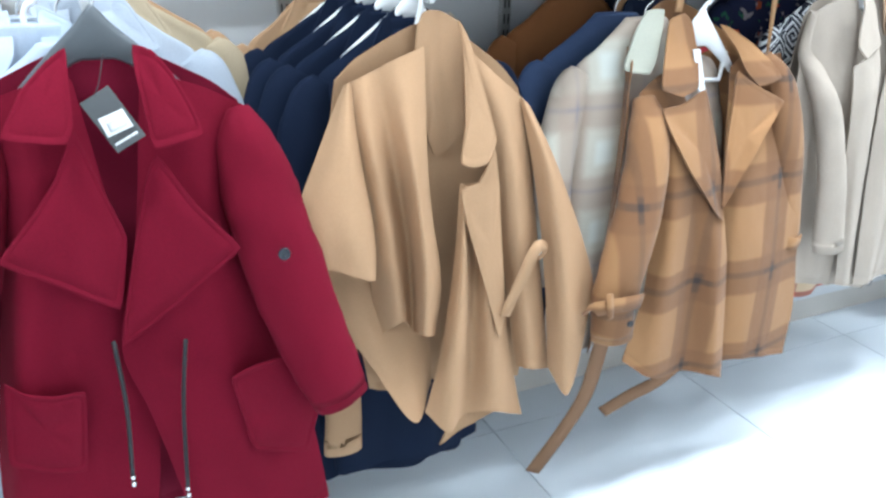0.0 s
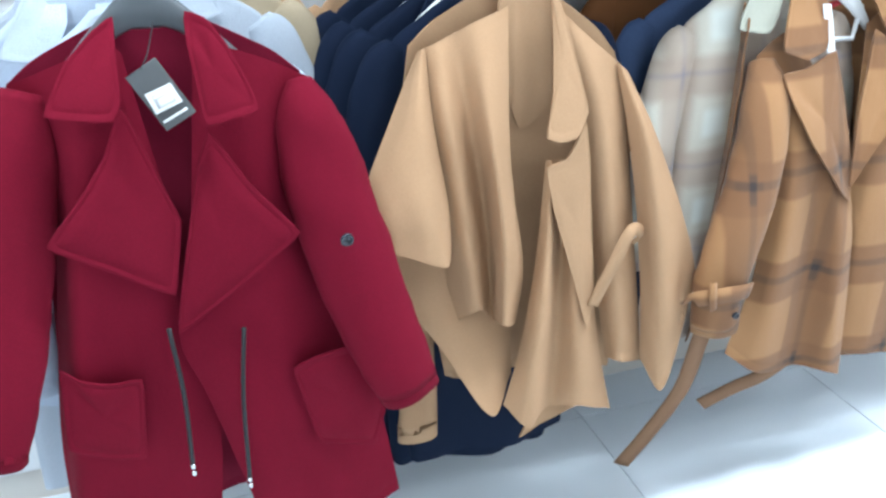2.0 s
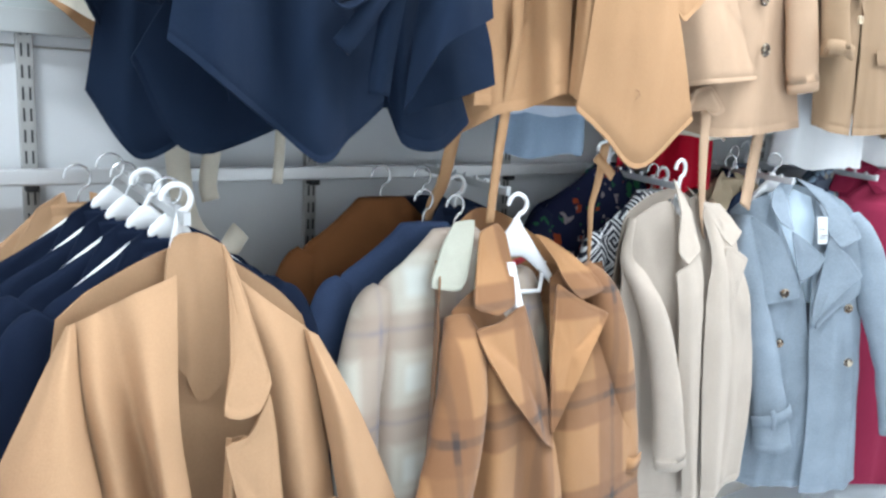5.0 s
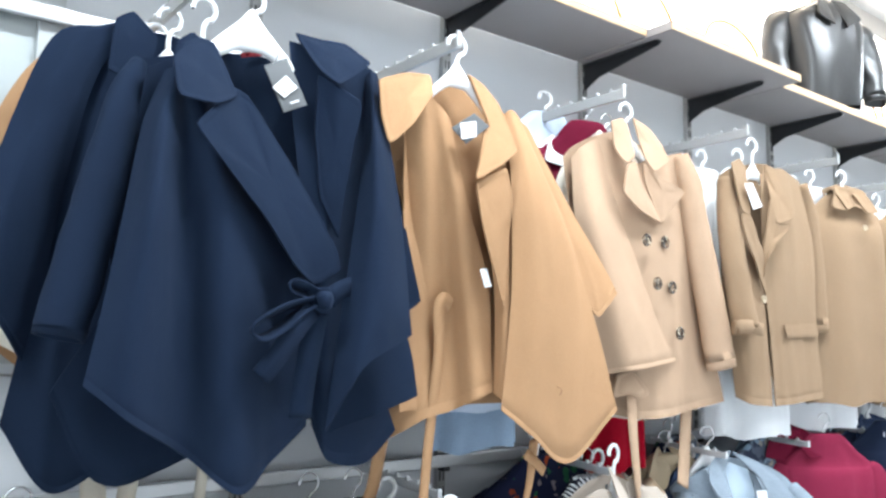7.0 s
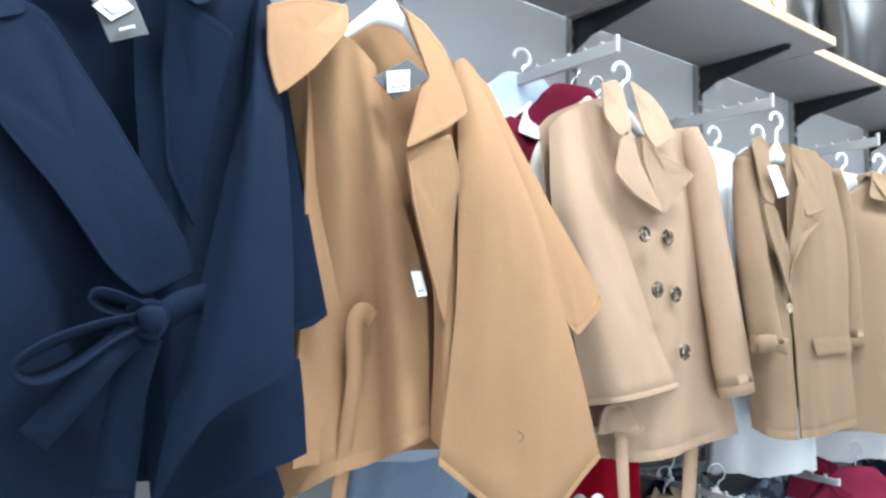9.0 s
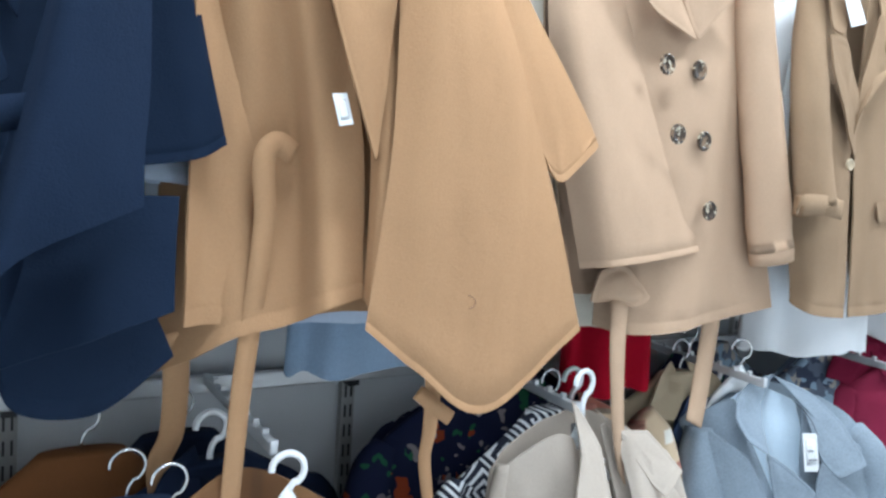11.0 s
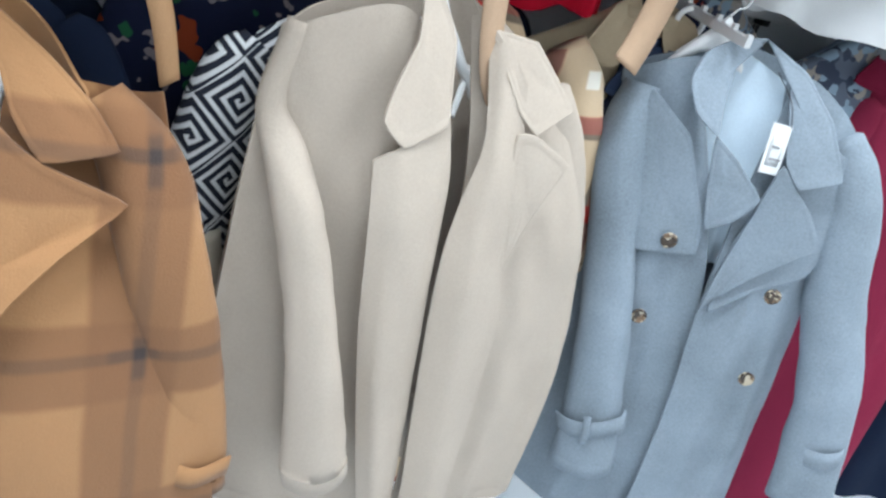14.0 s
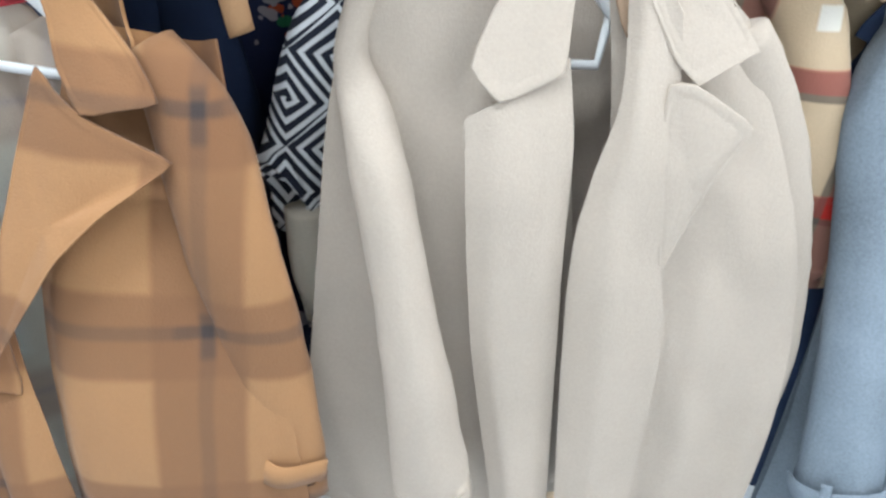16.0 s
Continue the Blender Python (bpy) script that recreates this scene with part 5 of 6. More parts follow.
# golden camel wrap coat
hanger(1.46, 1.465, 2.335, WHITE_PLASTIC, 0.22, -4, 0.12)
thing("wrap_coat", 1.46, 1.45, 2.20, "golden camel wool cape coat with pointed hem and hanging belts", "coat", "coats at the front of the upper racks")
back_sheet([(1.32, 2.16), (1.33, 1.9), (1.33, 1.7), (1.33, 1.51)], [(1.67, 2.17), (1.72, 1.9), (1.74, 1.7), (1.74, 1.52)], (1.46, 2.235), CAMEL_UP, 0.06)
patch("front_panel", [[(1.281, 2.210, 0.08), (1.301, 1.978, 0.1), (1.315, 1.733, 0.12), (1.317, 1.433, 0.12)], [(1.301, 2.184, 0.02), (1.339, 1.975, 0.045), (1.362, 1.734, 0.07), (1.346, 1.461, 0.06)],
                      [(1.338, 2.169, -0.012), (1.374, 1.974, 0.005), (1.413, 1.735, 0.04), (1.394, 1.495, 0.02)], [(1.371, 2.166, -0.01), (1.415, 1.979, 0.005), (1.472, 1.737, 0.05), (1.469, 1.507, 0.03)],
                      [(1.398, 2.154, -0.008), (1.434, 1.978, -0.02), (1.489, 1.749, 0), (1.500, 1.535, -0.02)], [(1.434, 2.138, 0.005), (1.474, 1.946, -0.015), (1.545, 1.777, 0), (1.560, 1.545, 0)]], CAMEL_UP, **FREE)
patch("front_panel", [[(1.550, 2.130, 0.02), (1.542, 1.929, 0), (1.556, 1.727, -0.01), (1.561, 1.545, 0)], [(1.575, 2.148, -0.01), (1.557, 1.926, -0.04), (1.561, 1.726, -0.045), (1.563, 1.528, -0.035)], [(1.638, 2.141, 0), (1.627, 1.936, -0.015), (1.623, 1.729, -0.02), (1.623, 1.503, -0.02)]], CAMEL_UP, **FREE)
patch("sleeve_wing", [[(1.585, 2.178, -0.01), (1.561, 1.988, -0.055), (1.562, 1.751, -0.055), (1.541, 1.511, -0.05)], [(1.597, 2.184, -0.016), (1.600, 1.989, -0.085), (1.611, 1.727, -0.09), (1.608, 1.456, -0.075)],
                      [(1.614, 2.179, -0.016), (1.667, 1.972, -0.08), (1.726, 1.718, -0.085), (1.724, 1.390, -0.075)], [(1.643, 2.174, 0), (1.751, 1.919, -0.045), (1.830, 1.708, -0.06), (1.895, 1.498, -0.068)]], CAMEL_UP, hem=0.012, **FREE)
patch("sleeve_wing", [[(1.611, 2.170, 0), (1.701, 1.970, -0.02), (1.785, 1.827, -0.04), (1.832, 1.735, -0.05)], [(1.659, 2.171, 0.01), (1.767, 1.979, -0.012), (1.840, 1.831, -0.035), (1.860, 1.720, -0.05)], [(1.689, 2.160, 0.018), (1.826, 1.965, 0), (1.898, 1.842, -0.03), (1.923, 1.777, -0.05)]], CAMEL_UP, hem=0.012, **FREE)
flap("collar", [(1.378, 2.223, 0), (1.301, 2.206, -0.02), (1.232, 2.177, -0.02), (1.230, 2.100, -0.035), (1.244, 2.037, -0.048), (1.293, 2.086, -0.055), (1.357, 2.164, -0.04)], CAMEL_UP, puff=0.006)
flap("collar", [(1.480, 2.251, 0.004), (1.517, 2.228, -0.012), (1.546, 2.184, -0.032), (1.563, 2.114, -0.056), (1.569, 2.072, -0.068), (1.517, 2.034, -0.082), (1.440, 1.988, -0.08), (1.472, 2.057, -0.058), (1.508, 2.140, -0.036), (1.502, 2.207, -0.01)], CAMEL_UP, puff=0.006)
flap("lapel", [(1.449, 1.987, -0.07), (1.529, 2.031, -0.078), (1.554, 1.967, -0.07), (1.550, 1.849, -0.06), (1.540, 1.725, -0.06), (1.500, 1.820, -0.064), (1.464, 1.913, -0.07)], CAMEL_UP, puff=0.006)
ribbon("tie_belt", [(1.464, 1.732, 0.03), (1.437, 1.744, 0.02), (1.419, 1.720, 0.015), (1.424, 1.639, 0.018), (1.415, 1.519, 0.025), (1.407, 1.423, 0.03), (1.404, 1.351, 0.035), (1.400, 1.266, 0.038)], 0.030, CAMEL_UP, "long camel cloth belt hanging down", twist=0.5)
ribbon("tie_belt", [(1.334, 1.493, 0.08), (1.347, 1.416, 0.12), (1.351, 1.338, 0.15), (1.340, 1.286, 0.17), (1.351, 1.216, 0.19)], 0.036, CAMEL_UP, "long camel cloth belt hanging down", twist=0.8)
ribbon("tie_belt", [(1.669, 1.440, -0.02), (1.682, 1.389, 0), (1.693, 1.336, 0.02), (1.697, 1.290, 0.035), (1.716, 1.223, 0.05), (1.730, 1.155, 0.06)], 0.028, CAMEL_UP, "camel cloth belt resting on the jacket below", twist=1.2)
ribbon("belt_fold", [(1.649, 1.410, -0.012), (1.679, 1.385, -0.018), (1.709, 1.365, -0.01)], 0.022, CAMEL_UP)
swing_tag([(1.404, 2.102, -0.04), (1.467, 2.146, -0.04), (1.507, 2.123, -0.045), (1.437, 2.071, -0.05)], CARD_DARK, [(1.423, 2.114, -0.047), (1.466, 2.126, -0.047), (1.464, 2.091, -0.051), (1.422, 2.078, -0.052)])
swing_tag([(1.479, 1.807, -0.05), (1.498, 1.810, -0.05), (1.507, 1.772, -0.055), (1.488, 1.768, -0.055)], CARD_WHITE)

tube("loose_thread", [(1.673, 1.560, -0.088), (1.684, 1.553, -0.0885), (1.683, 1.545, -0.0885), (1.676, 1.541, -0.088)], 0.0009, BELT_BROWN, "curled brown thread", n=5)

# light tan double-breasted coat
hanger(2.17, 1.565, 2.345, WHITE_PLASTIC, 0.20, -8)
thing("pea_coat", 2.18, 1.555, 2.22, "light tan double-breasted coat with cape sleeves and horn buttons", "coat", "coats at the front of the upper racks")
back_sheet([(1.92, 2.15), (1.95, 1.9), (2.0, 1.7), (2.03, 1.52)], [(2.42, 2.17), (2.43, 1.9), (2.47, 1.7), (2.50, 1.52)], (2.18, 2.265), TAN_PINK)
patch("front_panel", [[(2.029, 2.219, 0), (2.048, 1.992, -0.01), (2.085, 1.746, -0.01), (2.073, 1.468, -0.01)], [(2.082, 2.214, -0.015), (2.112, 1.978, -0.045), (2.135, 1.747, -0.05), (2.132, 1.455, -0.05)],
                      [(2.166, 2.165, -0.015), (2.224, 1.988, -0.06), (2.245, 1.751, -0.065), (2.242, 1.457, -0.065)], [(2.256, 2.192, -0.015), (2.356, 1.987, -0.035), (2.411, 1.757, -0.015), (2.421, 1.464, -0.015)], [(2.421, 2.237, 0), (2.454, 1.999, 0), (2.531, 1.762, 0), (2.597, 1.484, -0.01)]], TAN_PINK, **FREE)
patch("sleeve_wing", [[(1.930, 2.146, 0), (1.909, 1.975, -0.03), (1.938, 1.770, -0.05), (1.990, 1.577, -0.06)], [(1.951, 2.174, -0.014), (1.927, 1.972, -0.075), (1.971, 1.784, -0.1), (2.032, 1.587, -0.11)],
                      [(1.987, 2.196, -0.014), (1.991, 1.994, -0.07), (2.067, 1.789, -0.09), (2.142, 1.597, -0.1)], [(2.040, 2.217, 0), (2.095, 2.010, -0.03), (2.186, 1.812, -0.05), (2.283, 1.609, -0.065)]], TAN_PINK, hem=0.012, **FREE)
limb("sleeve", [(2.403, 2.223, -0.004, 0.025, 0.030), (2.425, 2.133, -0.02, 0.040, 0.042), (2.441, 1.961, -0.035, 0.045, 0.045), (2.481, 1.776, -0.045, 0.049, 0.046), (2.528, 1.589, -0.05, 0.047, 0.045)], TAN_PINK, seed=9.0)
flap("collar", [(2.143, 2.296, 0), (2.064, 2.265, -0.025), (2.041, 2.179, -0.058), (2.066, 2.137, -0.075), (2.111, 2.161, -0.07), (2.133, 2.235, -0.035), (2.158, 2.285, -0.004)], TAN_PINK, puff=0.005)
flap("lapel", [(2.071, 2.135, -0.075), (2.036, 2.054, -0.088), (2.096, 2.015, -0.09), (2.212, 1.985, -0.08), (2.175, 2.042, -0.075), (2.139, 2.096, -0.07), (2.116, 2.156, -0.066)], TAN_PINK, puff=0.005)
flap("collar", [(2.189, 2.306, 0), (2.239, 2.276, -0.02), (2.255, 2.226, -0.05), (2.261, 2.172, -0.075), (2.178, 2.127, -0.082), (2.169, 2.168, -0.06), (2.187, 2.242, -0.02)], TAN_PINK, puff=0.005)
flap("lapel", [(2.158, 2.157, -0.06), (2.184, 2.125, -0.078), (2.237, 2.109, -0.085), (2.306, 2.087, -0.09), (2.264, 2.044, -0.085), (2.214, 1.985, -0.078), (2.182, 2.043, -0.07), (2.164, 2.101, -0.062)], TAN_PINK, puff=0.005)
for p in ((2.135, 1.935, -0.082), (2.232, 1.938, -0.070), (2.258, 1.813, -0.072), (2.290, 1.686, -0.072), (2.158, 1.817, -0.098)):
    button(p, 0.0185, HORN)
flap("belt_knot", [(2.05, 1.575, -0.05), (2.10, 1.585, -0.06), (2.16, 1.525, -0.07), (2.13, 1.505, -0.07), (2.07, 1.52, -0.06), (2.03, 1.515, -0.05)], TAN_PINK, puff=0.02)
ribbon("tie_belt", [(2.09, 1.52, -0.06), (2.085, 1.42, -0.07), (2.10, 1.30, -0.07), (2.125, 1.22, -0.065), (2.168, 1.165, -0.055)], 0.040, TAN_PINK, "light tan cloth belt hanging to the coat below", twist=1.5)
ribbon("tie_belt", [(2.42, 1.49, 0.0), (2.41, 1.40, 0.0), (2.385, 1.30, -0.01), (2.365, 1.255, -0.02)], 0.052, TAN_PINK, "light tan cloth belt hanging to the coat below")

# fawn blazer and the fawn hooded coat
hanger(2.80, 1.545, 2.345, WHITE_PLASTIC, 0.22, -8)
thing("fawn_blazer", 2.82, 1.53, 2.245, "fawn wool blazer with notched lapels and flap pockets", "blazer", "coats at the front of the upper racks")
patch("back", [[(2.605, 2.193, 0.012), (2.611, 1.959, 0.012), (2.657, 1.494, 0.012)], [(2.901, 2.280, 0.05), (2.936, 1.988, 0.05), (2.953, 1.469, 0.05)], [(3.101, 2.241, 0.012), (3.168, 2.004, 0.012), (3.193, 1.476, 0.012)]], FAWN, **FREE)
patch("front_panel", [[(2.579, 2.184, 0), (2.571, 1.955, 0), (2.581, 1.694, -0.01), (2.620, 1.496, -0.015)], [(2.619, 2.213, -0.015), (2.606, 1.954, -0.045), (2.624, 1.695, -0.055), (2.642, 1.477, -0.055)], [(2.686, 2.231, -0.01), (2.710, 1.926, -0.05), (2.730, 1.696, -0.06), (2.747, 1.467, -0.06)]], FAWN, **FREE)
patch("front_panel", [[(2.822, 2.225, 0), (2.744, 1.911, -0.045), (2.761, 1.697, -0.05), (2.778, 1.467, -0.05)], [(2.918, 2.255, -0.015), (2.860, 1.974, -0.055), (2.881, 1.699, -0.055), (2.900, 1.469, -0.05)], [(3.078, 2.232, 0), (3.140, 2.000, -0.01), (3.142, 1.703, -0.012), (3.160, 1.478, -0.012)]], FAWN, **FREE)
limb("sleeve", [(2.596, 2.175, -0.005, 0.017, 0.025), (2.578, 2.077, -0.025, 0.034, 0.035), (2.557, 1.915, -0.055, 0.040, 0.040), (2.568, 1.795, -0.07, 0.046, 0.040), (2.582, 1.691, -0.08, 0.051, 0.040)], FAWN, seed=3.3)
limb("sleeve", [(3.102, 2.224, 0.005, 0.020, 0.025), (3.157, 2.104, 0.01, 0.036, 0.032), (3.191, 1.904, 0.012, 0.038, 0.034), (3.197, 1.704, 0.012, 0.038, 0.034)], FAWN, seed=4.3)
ribbon("cuff_band", [(2.508, 1.706, -0.075), (2.489, 1.709, -0.108), (2.546, 1.710, -0.113), (2.661, 1.702, -0.085)], 0.04, FAWN, thick=0.003)
flap("collar", [(2.704, 2.261, 0), (2.619, 2.230, -0.02), (2.577, 2.143, -0.06), (2.588, 2.063, -0.075), (2.631, 2.055, -0.075), (2.669, 2.157, -0.045), (2.719, 2.233, -0.01)], FAWN, puff=0.004)
flap("lapel", [(2.581, 2.054, -0.075), (2.634, 2.049, -0.075), (2.704, 1.951, -0.07), (2.714, 1.810, -0.07), (2.636, 1.901, -0.085), (2.585, 1.983, -0.085)], FAWN, puff=0.003)
flap("collar", [(2.850, 2.267, 0), (2.873, 2.248, -0.02), (2.874, 2.163, -0.055), (2.894, 2.072, -0.075), (2.778, 2.041, -0.08), (2.798, 2.135, -0.05), (2.839, 2.212, -0.01)], FAWN, puff=0.004)
flap("lapel", [(2.789, 2.130, -0.055), (2.782, 2.040, -0.078), (2.850, 2.041, -0.082), (2.765, 1.982, -0.085), (2.703, 1.909, -0.08), (2.692, 1.835, -0.072), (2.730, 1.981, -0.06)], FAWN, puff=0.003)
flap("pocket_flap", [(2.821, 1.723, -0.066), (3.101, 1.737, -0.03), (3.112, 1.691, -0.03), (2.838, 1.680, -0.066)], FAWN, puff=0.001, thick=0.002)
button((2.685, 1.798, -0.075), 0.013, HORN_PALE)
swing_tag([(2.611, 2.153, -0.068), (2.656, 2.162, -0.068), (2.689, 2.089, -0.08), (2.637, 2.073, -0.08)], CARD_WHITE)
hung("hooded_coat", 3.40, 1.53, 2.235, FAWN, "fawn wool hooded coat with toggles", 0.42, 0.78, 0.60, -14, True, 0.05, "coats at the front of the upper racks")
Root.ob, Root.ox, Root.oz = bpy.data.objects["hooded_coat"], 0.0, 0.0
patch("hood", [[(-0.10, -0.02, 0.0), (-0.09, 0.0, -0.03), (-0.06, -0.08, -0.06)], [(-0.05, 0.02, 0.05), (-0.03, 0.02, 0.0), (0.0, -0.06, -0.05)], [(0.05, 0.02, 0.05), (0.03, 0.02, 0.0), (0.01, -0.06, -0.05)], [(0.10, -0.02, 0.0), (0.09, 0.0, -0.03), (0.07, -0.08, -0.06)]], FAWN)
button((0.03, -0.14, -0.062), 0.011, HORN_PALE)


# ---- clothes further back on the lower arms ----
LB = "clothes hung behind on the lower racks"
UB = "clothes hung behind on the upper racks"
for kind, x, y, zs, mat, label, w, ln, sl, yaw, col in (
        ("cardigan", 0.12, 1.43, 1.250, ICE, "ice-blue knitted cardigan behind the red coat", 0.42, 0.72, 0.6, 2, False),
        ("shirt", 0.05, 1.48, 1.275, ICE, "pale blue cotton shirt on a white hanger", 0.40, 0.70, 0.6, 0, True),
        ("cardigan", 0.04, 1.53, 1.28, ASH, "ash-grey knitted cardigan with a soft collar", 0.44, 0.92, 0.6, 3, True),
        ("coat", 0.14, 1.60, 1.30, ASH, "pale grey-blue knitted coat behind the cardigans", 0.40, 0.85, 0.6, 0, True),
        ("coat", 0.17, 1.66, 1.31, KHAKI, "khaki coat behind the knitwear", 0.44, 0.85, 0.6, 2, True),
        ("coat", 0.17, 1.74, 1.315, CAMEL, "camel wool coat at the back of the arm", 0.44, 0.85, 0.6, 0, True),
        ("coat", 0.73, 1.495, 1.262, INK, "long dark navy wool coat behind the cape", 0.42, 1.02, 0.62, 3, True),
        ("coat", 0.71, 1.55, 1.268, INK, "long dark navy wool coat on a white hanger", 0.43, 1.08, 0.62, -2, True),
        ("coat", 0.69, 1.61, 1.275, INK, "long dark navy wool coat on a white hanger", 0.44, 1.12, 0.62, 2, True),
        ("coat", 0.68, 1.67, 1.285, INK, "dark navy wool coat at the back of the arm", 0.44, 1.0, 0.62, 0, True),
        ("coat", 0.64, 1.75, 1.285, CAMEL, "long camel wool coat behind the navy ones", 0.38, 1.09, 0.62, 0, True),
        ("jacket", 1.33, 1.515, 1.24, PALE_PLAID, "pale cream and tan plaid wool jacket", 0.40, 0.82, 0.6, 3, False),
        ("coat", 1.29, 1.575, 1.245, DARK_DENIM, "dark blue patterned coat between two jackets", 0.42, 0.85, 0.6, 0, False),
        ("coat", 1.42, 1.64, 1.265, INK, "dark navy coat on a white hanger", 0.44, 0.85, 0.6, 0, True),
        ("coat", 1.25, 1.69, 1.285, BROWN, "rust brown wool coat on a hanger", 0.40, 0.80, 0.6, 0, False),
        ("coat", 1.40, 1.75, 1.275, INK, "dark navy coat at the back of the arm", 0.46, 0.85, 0.6, 0, False),
        ("jumper", 2.04, 1.60, 1.292, GREEK, "black and white key-patterned knitted jumper", 0.44, 0.62, 0.34, 4, False),
        ("shirt", 2.14, 1.65, 1.275, CHECK, "beige shirt with a red and black check", 0.47, 0.94, 0.55, 0, True),
        ("dress", 1.95, 1.70, 1.34, FLORAL, "dark navy dress with orange and green flowers", 0.46, 1.0, 0.5, 3, False),
        ("dress", 2.02, 1.745, 1.345, FLORAL, "dark navy dress with orange and green flowers", 0.46, 1.0, 0.5, -3, False),
        ("dress", 2.08, 1.80, 1.345, INK, "plain dark dress at the back of the arm", 0.46, 1.0, 0.5, 0, False),
        ("jacket", 2.56, 1.65, 1.255, DARK_DENIM, "dark denim jacket behind the trench coat", 0.42, 0.80, 0.6, -20, True),
        ("coat", 2.50, 1.69, 1.305, KHAKI, "khaki cotton coat with a wide collar", 0.44, 0.85, 0.6, -12, True),
        ("blouse", 2.60, 1.75, 1.33, FLORAL, "dark flowered blouse on a hanger", 0.42, 0.70, 0.5, 0, False),
        ("blouse", 2.72, 1.79, 1.34, CAMO, "grey and blue printed blouse", 0.44, 0.70, 0.5, 0, False),
        ("dress", 3.14, 1.65, 1.345, DEEP_RED, "dark red dress with a flat round collar", 0.40, 0.95, 0.55, -24, True),
        ("blouse", 3.08, 1.68, 1.35, CAMO, "grey and blue printed blouse", 0.42, 0.70, 0.5, -10, False),
        ("jacket", 3.14, 1.76, 1.34, DENIM, "washed denim jacket on a hanger", 0.42, 0.70, 0.5, 0, True),
        ("dress", 3.66, 1.52, 1.365, INK, "long black dress with studded pockets", 0.40, 1.15, 0.6, -24, False),
        ("dress", 3.72, 1.62, 1.36, DARK_DENIM, "long dark denim dress with a collar", 0.42, 1.10, 0.6, -18, True),
        ("blouse", 3.70, 1.72, 1.35, CAMO, "grey and blue printed blouse", 0.42, 0.70, 0.5, 0, False),
        ("dress", 4.25, 1.54, 1.35, INK, "long plain black dress on a hanger", 0.40, 1.10, 0.6, -22, False),
        ("blouse", 4.30, 1.66, 1.34, CAMO, "grey and blue printed blouse", 0.42, 0.75, 0.5, -10, True),
        ("coat", 4.85, 1.55, 1.34, MAROON, "maroon long knitted coat", 0.42, 1.0, 0.6, -20, False),
        ("coat", 4.92, 1.68, 1.34, INK, "dark navy coat with a collar", 0.42, 1.0, 0.6, -10, True)):
    hung(kind, x, y, zs, mat, label, w, ln, sl, yaw, col, group=LB, flare=0.92 if mat is INK else 1.08, lift=0.028 if mat is INK and x < 0.8 else 0.0)

# ---- clothes further back on the upper arms ----
for kind, x, y, zs, mat, label, w, ln, sl, yaw, col in (
        ("coat", 0.89, 1.745, 2.215, CREAM, "cream wool coat behind the navy jackets", 0.36, 0.72, 0, 0, True),
        ("coat", 0.88, 1.805, 2.235, CAMEL_UP, "camel wool cape coat at the back of the arm", 0.36, 0.66, 0, 0, True),
        ("shirt", 1.56, 1.58, 2.235, ICE, "ice-blue knitted top behind the camel coat", 0.40, 0.74, 0.55, 0, False),
        ("jacket", 1.68, 1.66, 2.235, DENIM, "washed denim jacket with frayed hem", 0.25, 0.84, 0, 0, True),
        ("shirt", 1.60, 1.75, 2.24, ICE, "pale blue shirt at the back of the arm", 0.42, 0.70, 0.55, 0, True),
        ("jumper", 2.155, 1.70, 2.30, DEEP_RED, "deep red jumper hung behind the tan coat", 0.36, 0.62, 0.5, -10, False),
        ("shirt", 2.06, 1.775, 2.325, ICE, "pale blue shirt hung behind the tan coat", 0.40, 0.66, 0.5, -10, False),
        ("coat", 2.17, 1.63, 2.245, CREAM, "cream wool coat behind the tan coat", 0.30, 0.80, 0.55, -4, True),
        ("dress", 2.29, 1.72, 2.255, CRIMSON, "crimson dress hanging below its neighbours", 0.22, 0.97, 0.5, -4, False),
        ("shirt", 2.10, 1.75, 2.245, WHITE_CLOTH, "white cotton shirt at the back of the arm", 0.40, 0.62, 0.55, 0, True),
        ("blouse", 2.86, 1.63, 2.25, WHITE_CLOTH, "long white cotton blouse behind the blazer", 0.34, 0.89, 0.6, -12, False),
        ("blouse", 2.78, 1.72, 2.25, WHITE_CLOTH, "long white cotton blouse with loose sleeves", 0.40, 0.72, 0.6, -8, False),
        ("blouse", 3.36, 1.63, 2.25, WHITE_CLOTH, "long white cotton blouse behind the hooded coat", 0.36, 0.89, 0.6, -12, False),
        ("jacket", 3.42, 1.73, 2.25, INK, "short black jacket on a hanger", 0.42, 0.6, 0.5, -8, True),
        ("coat", 3.96, 1.54, 2.23, FAWN, "fawn wool coat with a collar", 0.44, 0.80, 0.6, -14, True),
        ("blouse", 4.0, 1.66, 2.24, WHITE_CLOTH, "long white cotton blouse with loose sleeves", 0.46, 0.9, 0.6, -8, False),
        ("coat", 4.52, 1.56, 2.23, OATMEAL, "oatmeal wool coat with a collar", 0.44, 0.80, 0.6, -14, True),
        ("coat", 5.1, 1.58, 2.23, CAMEL, "camel wool coat with a collar", 0.44, 0.80, 0.6, -14, True)):
    hung(kind, x, y, zs, mat, label, w, ln, sl, yaw, col, group=UB)

# a checked sleeve that shows beside the oatmeal coat
Root.ob, Root.ox, Root.oz = [o for o in bpy.data.objects if o.get("label") == "beige shirt with a red and black check"][0], 0.0, 0.0
limb("sleeve", [(0.185, -0.03, -0.01, 0.035, 0.03), (0.225, -0.09, -0.03, 0.040, 0.03), (0.262, -0.18, -0.03, 0.042, 0.03), (0.318, -0.33, -0.03, 0.044, 0.03), (0.335, -0.42, -0.03, 0.042, 0.03)], CHECK, seed=5.0)
